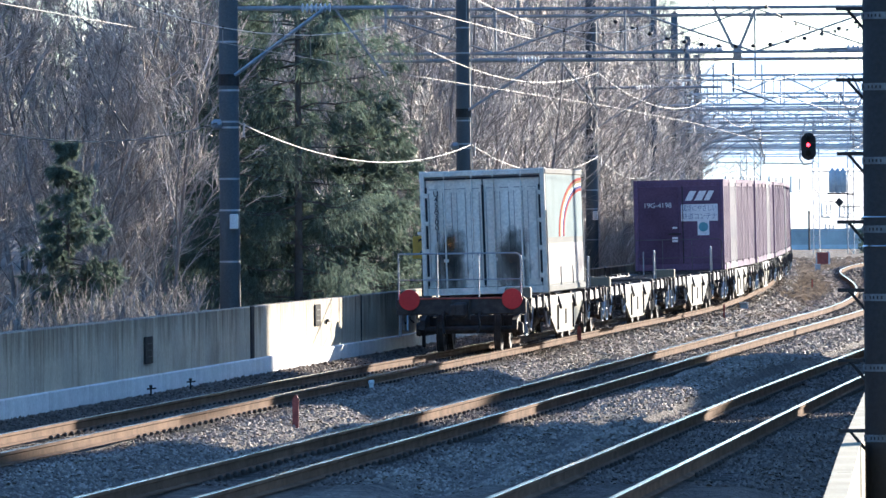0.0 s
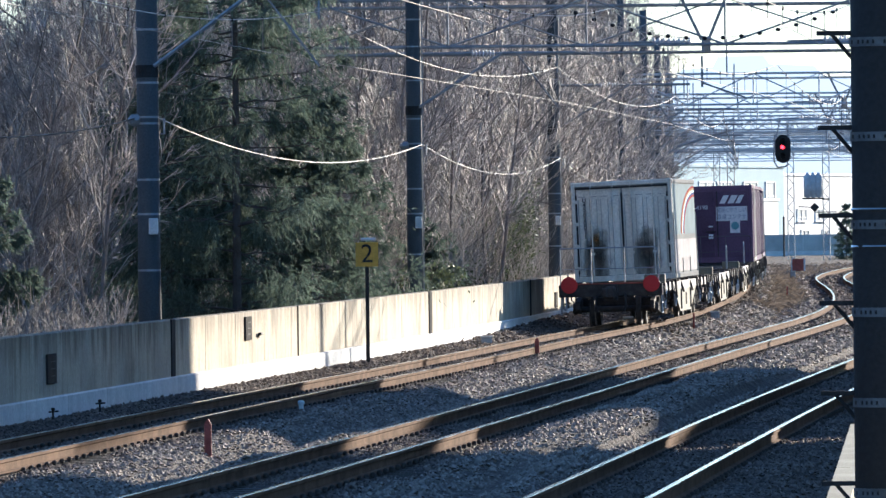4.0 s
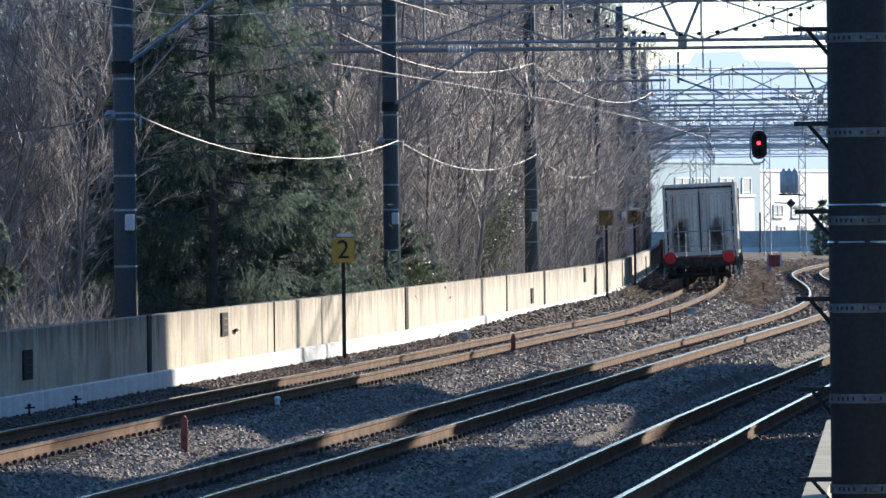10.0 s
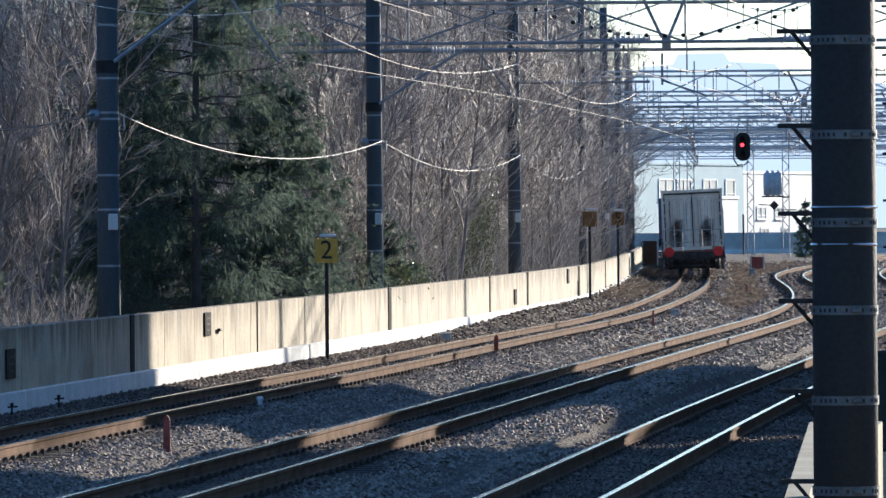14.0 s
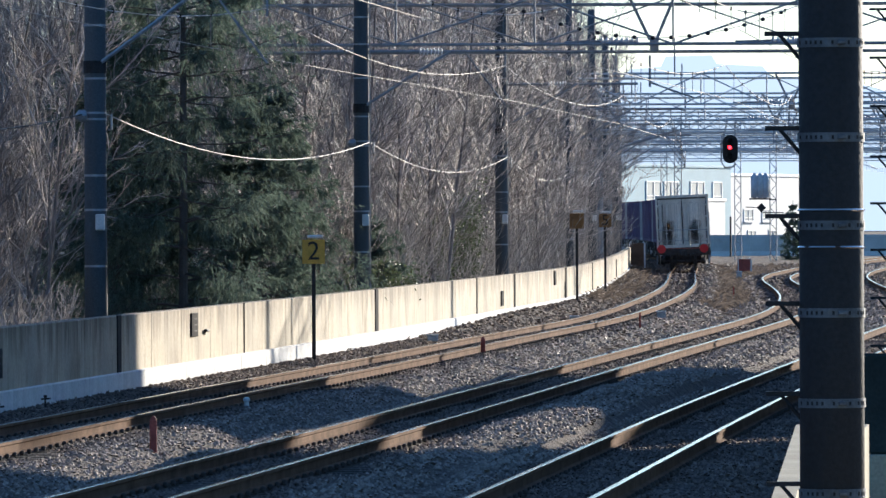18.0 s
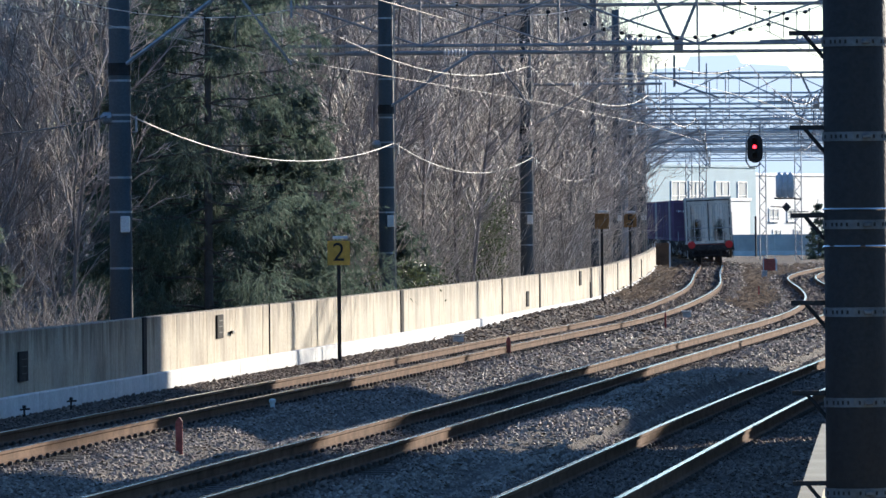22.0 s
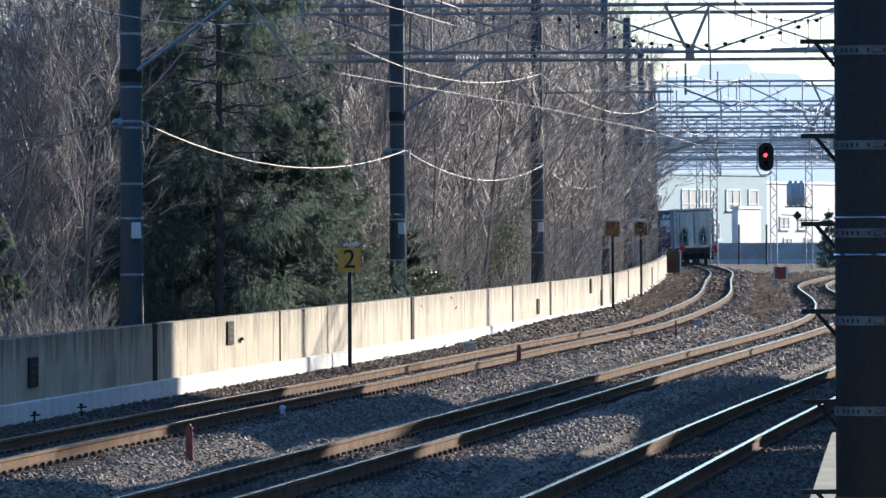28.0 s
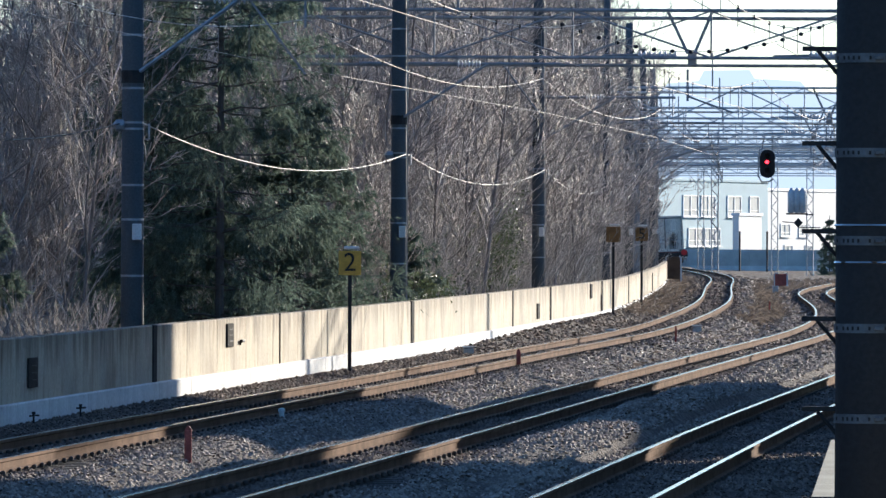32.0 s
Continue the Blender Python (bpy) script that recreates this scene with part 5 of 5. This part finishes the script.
tagged(brush, "tangle of thin bare brushwood stems behind the wall", "undergrowth", kind="stuff")


# ---- things along the track ----
def digit_sign(x, y, body, h=2.55, label="", paint=M_dullyellow):
    s = thing("number_sign", pose(x, y, -0.3), label, "sign", "yellow number signs")
    part("post", Shape().box((0, 0, h / 2), (0.075, 0.075, h), b=0.008), M_dark, s, "dark steel post")
    b = part("board", Shape().box((0, -0.05, h + 0.1), (0.43, 0.02, 0.46), b=0.012), paint, s, "square yellow board")
    if body:
        text_part("digit", body, 0.5, M_black, b, pose(0, -0.064, h + 0.1, 90, 0, 0), "black digit", stretch=1.0)
    part("shade_lamp", Shape().box((0.03, -0.03, h + 0.39), (0.3, 0.1, 0.06), b=0.015), M_whitebox, s)
    return s


x_, y_ = offset(wall_x, 145.5, 0.35)
digit_sign(x_, y_, "2", 2.08, "yellow square sign with a black figure two on a dark post", M_yellow)
x_, y_ = offset(wall_x, 228.0, 0.35)
digit_sign(x_, y_, "", 2.6, "plain dull yellow square sign on a dark post")
x_, y_ = offset(wall_x, 256.0, 0.35)
digit_sign(x_, y_, "5", 2.6, "dull yellow sign with a black figure five on a post")

# niche plates, drain slots and pipes on the wall
NICHES = [(129.4, 0.72, 0.4), (106.7, 0.5, 0.42), (199.5, 0.4, 0.4), (222.0, 0.75, 0.42), (228.0, 0.35, 0.5), (300.0, 0.5, 0.7)]
for yy, z, h in NICHES:
    x, a = frame_at(wall_x, yy)
    nb = part("niche_plate", Shape().box((0, 0, 0), (0.03, 0.85, h), b=0.008), M_joint, wall_1, "dark recessed plate")
    nb.matrix_basis = pose(x + 0.02, yy, z, 0, 0, a)
    for k in range(3):
        bar = part("bar", Shape().box((0.02, 0, 0.1 - k * 0.1), (0.006, 0.5, 0.012)), M_dark, nb)
for yy, wd in ((119.8, 0.42), (136.8, 0.03), (162.1, 0.6), (190.5, 0.2), (204.4, 0.5), (228.3, 0.7), (252.0, 0.4)):
    x, a = frame_at(wall_x, yy)
    jb = part("joint_strip", Shape().box((0, 0, 0.5), (0.03, wd, 1.02), b=0.006), M_joint, wall_1, "dark vertical joint strip")
    jb.matrix_basis = pose(x + 0.008, yy, 0, 0, 0, a)
for yy in (104.9, 109.5):
    x, y = offset(wall_x, yy, 0.3)
    tp = thing("wall_tap", pose(x, y, -0.2), "small dark iron tap by the wall foot", "tap", "wall taps")
    part("stem", Shape().tube([(0, 0, 0), (0, 0, 0.17)], 0.015, 6), M_dark, tp)
    part("handle", Shape().tube([(-0.06, 0, 0.14), (0.08, 0, 0.15)], 0.014, 6).box((0, 0, 0.18), (0.05, 0.05, 0.04), b=0.008), M_dark, tp)
x, a = frame_at(wall_x, 130.9)
lp = thing("wall_lamp", pose(x + 0.05, 130.9, 0.6, 0, 0, a), "small black box lamp fixed to the wall", "lamp")
part("case", Shape().box((0, 0, 0), (0.06, 0.3, 0.05), b=0.012), M_black, lp)
part("bracket", Shape().box((-0.03, 0.0, -0.04), (0.02, 0.06, 0.06)), M_dark, lp)


def marker_post(x, y, h, label, w=0.09):
    p = thing("marker_post", pose(x, y, ground_at(x, y) - 0.05), label, "post", "trackside posts")
    part("shaft", Shape().box((0, 0, h / 2), (w, w, h), b=0.012), M_redpaint, p)
    part("cap", Shape().prism([(-w / 2, 0), (w / 2, 0), (w * 0.1, 0.05), (-w * 0.1, 0.05)], w, pose(0, 0, h)), M_redpaint, p)
    return p


marker_post(-3.177, 95.1, 0.46, "faded red square marker post in the ballast")
marker_post(1.53, 155.0, 0.36, "faded red marker post in the ballast", 0.09)
marker_post(5.85, 192.0, 0.4, "thin faded red marker post in the ballast", 0.05)
marker_post(11.2, 262.0, 0.5, "thin rusty marker post in dry weeds", 0.06)
pg = thing("survey_peg", pose(-2.37, 112.1, ground_at(-2.37, 112.1)), "small white survey peg with a cap", "peg")
part("stem", Shape().lathe([(0.035, -0.05), (0.035, 0.09), (0.05, 0.095), (0.05, 0.13), (0.02, 0.15)], n=10), M_whitebox, pg)
for x, y, h in ((6.93, 208.5, 0.2), (4.35, 199.0, 0.22), (0.55, 169.0, 0.14), (14.35, 330.0, 0.42)):
    c = thing("track_box", pose(x, y, ground_at(x, y)), "small pale grey trackside terminal box", "box", "trackside boxes")
    part("case", Shape().box((0, 0, h / 2), (0.24, 0.24, h), b=0.02), M_band, c)
    part("lid", Shape().box((0, 0, h + 0.015), (0.28, 0.28, 0.03), b=0.008), M_whitebox, c)


def cabinet(x, y, w, h, label, body=None):
    c = thing("equipment_cabinet", pose(x, y, ground_at(x, y)), label, "cabinet", "equipment cabinets")
    part("body", Shape().box((0, 0, h / 2), (w, 0.5, h), b=0.02), body or M_redpaint, c)
    parts("side_flange", Shape().box((w / 2 - 0.04, -0.26, h / 2), (0.08, 0.02, h - 0.05)).box((-w / 2 + 0.03, -0.26, h / 2), (0.05, 0.02, h - 0.05)), M_whitebox, c)
    parts("lifting_lug", Shape().box((-w / 2 + 0.1, 0, h + 0.03), (0.08, 0.1, 0.06)).box((w / 2 - 0.1, 0, h + 0.03), (0.08, 0.1, 0.06)), M_whitebox, c)
    return c


cabinet(17.9, 405.0, 0.75, 0.75, "red-brown steel equipment cabinet between the tracks")
cabinet(11.9, 395.0, 0.85, 1.35, "rusty brown equipment cabinet at the end of the wall", M_rust)

# the retaining wall and low road far ahead
far = thing("wall_4", Matrix.Identity(4), "long dark grey retaining wall far ahead", "wall", kind="structure")
for k in range(16):
    part("panel", Shape().box((16.5 + k * 2.77, 586 - k * 1.108, 0.35), (2.98, 0.3, 1.5), pose(0, 0, 0, 0, 0, -21.8).to_3x3(), b=0.02), M_greywall, far)
part("kerb", Shape().box((36, 577, -0.4), (44, 0.6, 0.5), pose(0, 0, 0, 0, 0, -21.8).to_3x3()), M_kerb, far)
for x, y in ((22.2, 572.0), (24.0, 566.0)):
    p = thing("short_post", pose(x, y, -0.5), "dark slim post beside the far road", "post", "far posts")
    part("shaft", Shape().tube([(0, 0, 0), (0, 0, 2.9)], 0.07, 8), M_dark, p)
    part("cap", Shape().lathe([(0.08, 2.88), (0.08, 2.95), (0.03, 3.0)], n=8), M_dark, p)


# ---- far buildings ----
def facade(name, x, y, yaw, length, height, depth, material, label, rows, z0=-0.5, roof=None):
    """A block whose front runs along its local x; rows of windows with frames, sills and panes."""
    b = thing(name, pose(x, y, z0, 0, 0, yaw), label, "building", "far buildings")
    part("wall", Shape().box((length / 2, depth / 2, height / 2), (length, depth, height), b=0.03), material, b)
    part("roof", Shape().box((length / 2, depth / 2, height + 0.12), (length + 0.2, depth + 0.2, 0.24), b=0.03), roof or M_frame, b)
    for z, h, wins in rows:
        for wx, ww, n in wins:
            win = part("window", Shape().box((wx, -0.03, z), (ww + 0.16, 0.1, 0.1)).box((wx, -0.03, z + h), (ww + 0.16, 0.1, 0.1)), M_frame, b, "white-framed window")
            fr = Shape()
            for i in range(n + 1):
                fr.box((wx - ww / 2 + ww * i / n, -0.03, z + h / 2), (0.1 * (ww / n) / 1.2, 0.1, h))
            fr.box((wx, -0.03, z + h * 0.3), (ww, 0.09, 0.07))
            part("frame", fr, M_frame, win)
            for i in range(n):
                part("pane", Shape().box((wx - ww / 2 + ww * (i + 0.5) / n, -0.01, z + h / 2), (ww / n - 0.1, 0.02, h - 0.1)), M_pane, win)
            part("sill", Shape().box((wx, -0.1, z - 0.08), (ww + 0.4, 0.2, 0.06)), M_frame, win)
    return b


LONG = 72.5   # these fronts run away from the tracks, so that the low sun grazes them
facade("apartment_block", 17.0, 606, LONG, 33.6, 7.0, 9.0, M_building, "pale blue two-storey block with white window frames",
       [(4.2, 1.65, [(9.5, 4.4, 2), (14.8, 4.2, 2), (22.8, 4.2, 2), (29.1, 2.8, 1)]), (1.8, 1.4, [(11.1, 4.4, 2), (16.2, 4.6, 3)])], roof=M_building)
# only the white house's front, kept thin so no shaded end shows
facade("white_wall", 23.2, 600, LONG, 7.0, 4.2, 0.5, M_white, "plain white rendered house front, built thin", [])
facade("white_block", 26.6, 641, LONG, 30.0, 6.4, 8.0, M_white, "white rendered block with small windows", [(2.6, 1.0, [(8.0, 3.0, 2), (14.0, 3.0, 2)]), (0.9, 0.9, [(9.0, 2.6, 2), (16.0, 2.6, 2)])])
# plain haze-blue distance behind everything, a flat outline whose glow paints in the haze
hz = bpy.data.materials.new("glowing_haze_blue")
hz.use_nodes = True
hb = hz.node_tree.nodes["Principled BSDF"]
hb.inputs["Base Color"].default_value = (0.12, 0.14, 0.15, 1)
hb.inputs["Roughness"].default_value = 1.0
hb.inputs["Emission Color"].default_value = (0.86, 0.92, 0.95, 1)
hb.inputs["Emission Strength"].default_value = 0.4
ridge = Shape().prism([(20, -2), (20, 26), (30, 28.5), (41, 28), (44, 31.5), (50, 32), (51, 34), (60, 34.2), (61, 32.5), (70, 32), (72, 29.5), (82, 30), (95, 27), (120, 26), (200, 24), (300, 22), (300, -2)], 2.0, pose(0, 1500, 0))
tagged(part("backdrop_1", ridge, hz), "flat pale blue outline of far rooftops and hills, haze painted as glow", "backdrop", kind="structure")
tf = thing("pole_transformer", pose(23.05, 498, 3.7), "grey pole-mounted transformer cans", "transformer")
for k in range(3):
    part("can", Shape().lathe([(0.05, 0), (0.24, 0.05), (0.25, 1.4), (0.15, 1.5), (0.06, 1.65)], (k * 0.36 - 0.36, 0, 0), n=12), M_haze_steel, tf, smooth=True)
part("bracket", Shape().box((0, 0, -0.05), (1.4, 0.3, 0.1)).tube([(0.6, 0.1, -0.1), (1.1, 0.2, -0.1)], 0.05, 6), M_dark, tf)
dm = thing("diamond_board", pose(22.3, 480, 3.05), "dark diamond-shaped board on a bracket", "sign")
part("board", Shape().prism([(0, -0.3), (0.3, 0), (0, 0.3), (-0.3, 0)], 0.05, Matrix.Identity(4)), M_dark, dm)
part("bracket", Shape().tube([(0, 0.05, 0), (-1.0, 0.1, 0.05)], 0.03, 5).tube([(0, 0.05, -0.3), (1.4, 0.1, -0.3)], 0.03, 5), M_dark, dm)

# ---- the platform and its pillars ----
plat = thing("platform_1", Matrix.Identity(4), "pale concrete platform edge strip", "platform", kind="structure")
slab = Shape()
edge = [(-3.7, -50.0), (1.32, 30.0), (14.0, 30.0), (14.0, -50.0)]
slab.v = [(x, y, 1.0) for x, y in edge] + [(x, y, -0.6) for x, y in edge]
slab.f = [(0, 3, 2, 1), (0, 1, 5, 4), (1, 2, 6, 5), (2, 3, 7, 6), (3, 0, 4, 7)]
part("slab", slab, M_platform, plat)
# the narrow coping that runs on past the pole, in lengths
stops = [30.005, 35.0, 40.0, 42.2, 46.0, 50.0, 53.0, 55.6]
for y0, y1 in zip(stops[:-1], stops[1:]):
    c = Shape()
    ring = []
    for y in (y0, y1 - 0.01):
        xl = 1.32 + (y - 30.0) * 0.057 if y < 40.05 else 1.89 + (y - 40.0) * 0.0602
        wd = 0.13 if y < 42.3 else 0.13 + (y - 42.2) * 0.03
        ring += [(xl, y), (xl + wd, y)]
    ring = [ring[0], ring[1], ring[3], ring[2]]
    c.add([(x, y, 1.0) for x, y in ring] + [(x, y, -0.6) for x, y in ring], [(0, 1, 2, 3), (0, 4, 5, 1), (1, 5, 6, 2), (2, 6, 7, 3), (3, 7, 4, 0)])
    part("coping", c, M_platform, plat)
for k in range(3):
    part("fence_panel", Shape().box((3.8 + k * 0.52, 62.0, 0.99), (0.5, 0.08, 0.82), b=0.02), M_fence, plat, "dark green panel at the platform end")
    part("end_block", Shape().box((3.8 + k * 0.52, 62.0, -0.02), (0.515, 0.4, 1.2), b=0.01), M_platform, plat, "pale concrete block under the fence")


def pillar(x, y, r, z0, h):
    p = thing("platform_pole", pose(x, y, z0), "dark round concrete pole with perforated steel band clamps", "pole", "platform poles")
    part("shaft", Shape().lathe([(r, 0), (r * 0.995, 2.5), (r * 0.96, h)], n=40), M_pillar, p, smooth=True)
    for k, z in enumerate((0.0, 0.46, 0.945, 1.43, 1.915, 2.4, 2.87, 3.342, 3.85, 4.34, 4.83, 5.3, 5.8, 6.3)):
        b = part("band_clamp", Shape().lathe([(r + 0.001, z), (r + 0.006, z), (r + 0.006, z + 0.05), (r + 0.001, z + 0.05)], n=40), M_clamp, p, "perforated steel band")
        hl = Shape()
        for i in range(-7, 8):
            t = -math.pi / 2 + i * 0.17
            if i % 5 == 4:
                continue
            hl.box(((r + 0.006) * math.cos(t), (r + 0.006) * math.sin(t), z + 0.025), (0.012, 0.004, 0.02), pose(0, 0, 0, 0, 0, math.degrees(t) + 90).to_3x3())
        parts("band_hole", hl, M_black, b)
        part("bolt", Shape().box((0.05, -r - 0.012, z + 0.025), (0.05, 0.03, 0.025), b=0.005), M_clamp, b)
        part("cable_bracket", Shape().box((-r - 0.08, 0, z + 0.075), (0.2, 0.03, 0.025)).tube([(-r - 0.1, 0, z + 0.07), (-r + 0.01, 0, z - 0.06)], 0.012, 6), M_dark, b)
    for z in (2.77, 2.97):
        part("wire_tie", Shape().lathe([(r + 0.002, z), (r + 0.009, z + 0.006), (r + 0.002, z + 0.014)], n=40), M_steel, p, "bright wire tie")
    return p


pillar(2.28, 41.0, 0.175, -0.425, 9.5)
pillar(5.03, 77.0, 0.175, -0.3, 9.0)

# added screens beside the platform, out of the camera's sight, cut to cast shade
for nm, out in (("wall_2", [(109.2, -0.5), (109.2, 5.3), (120.5, 5.5), (120.5, 5.95), (116.2, 6.25), (116.4, 6.6), (119.8, 6.6), (122, 6.75), (128.6, 6.98), (131.0, 7.3), (131, 8.3), (122.5, 8.45), (122.5, 16.5), (155.3, 16.5), (155.3, 10.4), (153.1, 9.9), (153.1, 8.2), (151.5, 7), (149.6, 5.4), (144.6, 4.9), (144, -0.5)]),
                ("wall_3", [(78, -0.5), (107.6, -0.5), (107.6, 5.2), (111.0, 6.4), (115.4, 7.2), (117.0, 7.9), (114.5, 8.5), (109.0, 9.2), (109.0, 14.2), (78, 14.2)])):
    t = thing(nm, Matrix.Identity(4), "tall plain grey unseen screen, stepped outline cut to shape the shade", "wall", kind="structure")
    part("panel", Shape().prism(out, 0.3, pose(15.15, 0, 0, 0, 0, 90)), M_screen, t)

# ---- dry weeds, loose stones, sleepers ----
weeds = Shape()
rw = random.Random(41)
for i in range(14000):
    yy = rw.uniform(150, 470)
    lo, hi = float(track_a(yy)) + 1.5, float(track_b(yy)) - 1.5
    if yy < 235 and rw.random() < 0.85:
        continue
    x = rw.uniform(lo, hi) if rw.random() < 0.8 else float(track_a(yy)) - rw.uniform(1.4, 2.6)
    z = ground_at(x, yy)
    h = rw.uniform(0.04, 0.15) * (1.0 if yy > 235 else 0.5)
    dx, dy, w = rw.gauss(0, 0.12), rw.gauss(0, 0.12), rw.uniform(0.006, 0.018)
    o = len(weeds.v)
    weeds.v += [(x - w, yy, z - 0.02), (x + w, yy, z - 0.02), (x + dx + w * 0.4, yy + dy, z + h), (x + dx * 1.8, yy + dy * 1.8, z + h * 1.15)]
    weeds.f += [(o, o + 1, o + 2), (o, o + 2, o + 3)]
tagged(part("dry_weeds", weeds, M_grass), "dry straw-coloured weeds between the tracks", "weeds", kind="stuff")


def make_stones(y0, y1, count, size, seed):
    """Loose ballast stones strewn over the beds, each an uneven pointed lump sunk in the bed."""
    rs = np.random.RandomState(seed)
    y = rs.uniform(y0, y1, count)
    x = track_a(y) + rs.uniform(-2.6, 11.5, count)
    keep = np.ones(count, bool)
    for line in TRACKS:
        d = np.abs(np.abs(x - line(y)) - 0.566)
        keep &= d > 0.1
    x, y = x[keep], y[keep]
    n = len(x)
    z = ground_z(x, y)
    base = np.array([(1, 0, 0), (0, 1, 0), (-1, 0, 0), (0, -1, 0), (0, 0, 1)], float)
    s = size * rs.uniform(0.5, 1.3, (n, 1, 1)) * rs.uniform(0.65, 1.25, (n, 1, 3))
    v = base[None] * s + rs.uniform(-0.25, 0.25, (n, 5, 3)) * s
    a = rs.uniform(0, 6.28, n)
    c, q = np.cos(a)[:, None], np.sin(a)[:, None]
    v = np.stack([v[..., 0] * c - v[..., 1] * q, v[..., 0] * q + v[..., 1] * c, v[..., 2]], -1)
    t = rs.uniform(-0.7, 0.7, n)
    c, q = np.cos(t)[:, None], np.sin(t)[:, None]
    v = np.stack([v[..., 0], v[..., 1] * c - v[..., 2] * q, v[..., 1] * q + v[..., 2] * c], -1)
    v += np.stack([x, y, z + size * 0.12], -1)[:, None, :]
    tri = np.array([(0, 1, 4), (1, 2, 4), (2, 3, 4), (3, 0, 4)])
    f = (tri[None] + 5 * np.arange(n)[:, None, None]).reshape(-1, 3)
    me = bpy.data.meshes.new("ballast_stones")
    me.vertices.add(n * 5)
    me.vertices.foreach_set("co", v.reshape(-1))
    me.loops.add(len(f) * 3)
    me.loops.foreach_set("vertex_index", f.reshape(-1).astype(np.int32))
    me.polygons.add(len(f))
    me.polygons.foreach_set("loop_start", np.arange(0, len(f) * 3, 3, dtype=np.int32))
    me.update(calc_edges=True)
    me.materials.append(M_stone)
    me.materials.append(M_bedstone)
    bed = np.zeros(n, bool)
    for line in TRACKS:
        bed |= np.abs(x - line(y)) < rs.uniform(0.8, 1.35, n)
    # stones of the shaded wall-side heap are coloured dark as well
    bed |= x < track_a(y)
    # and those in the painted shade right of the third track
    bed |= (x > track_c(y)) & (y < 130)
    me.polygons.foreach_set("material_index", np.repeat(bed, 4).astype(np.int32))
    tagged(new("ballast_stones", me), "loose grey-brown crushed stones of the track bed", "ballast", kind="stuff")


make_stones(66, 110, 75000, 0.027, 1)
make_stones(110, 165, 65000, 0.033, 2)
make_stones(165, 300, 50000, 0.048, 3)
make_stones(300, 470, 16000, 0.08, 4)

# sleepers with rail clips: single ones near by, the rest in one piece
one = Shape().box((0, 0, -0.245), (2.0, 0.24, 0.1), b=0.015)
clips = Shape()
for r in (-0.566, 0.566):
    for sx in (-1, 1):
        for shape in (one, clips):
            shape.box((r + sx * 0.09, 0, -0.15), (0.05, 0.055, 0.055), b=0.012)
sl_mesh = one.mesh("sleeper", M_sleeper)
for t, line, y0 in zip(track_things, TRACKS, (86, 68, 68)):
    rest = Shape()
    k = 0
    while True:
        yy = y0 + 0.61 * k
        if yy > 235:
            break
        x, a = frame_at(line, yy)
        if k < 100:
            ob = new("sleeper", sl_mesh)
            ob.parent = t
            ob.matrix_basis = pose(x, yy, float(rail_z(line, yy)), 0, -cant(line, yy), a)
        else:
            m = pose(x, yy, float(rail_z(line, yy)), 0, -cant(line, yy), a)
            rest.add([m @ Vector(p) for p in one.v], one.f)
        k += 1
    tagged(part("far_sleepers", rest, M_sleeper, t), kind="stuff")

motions()
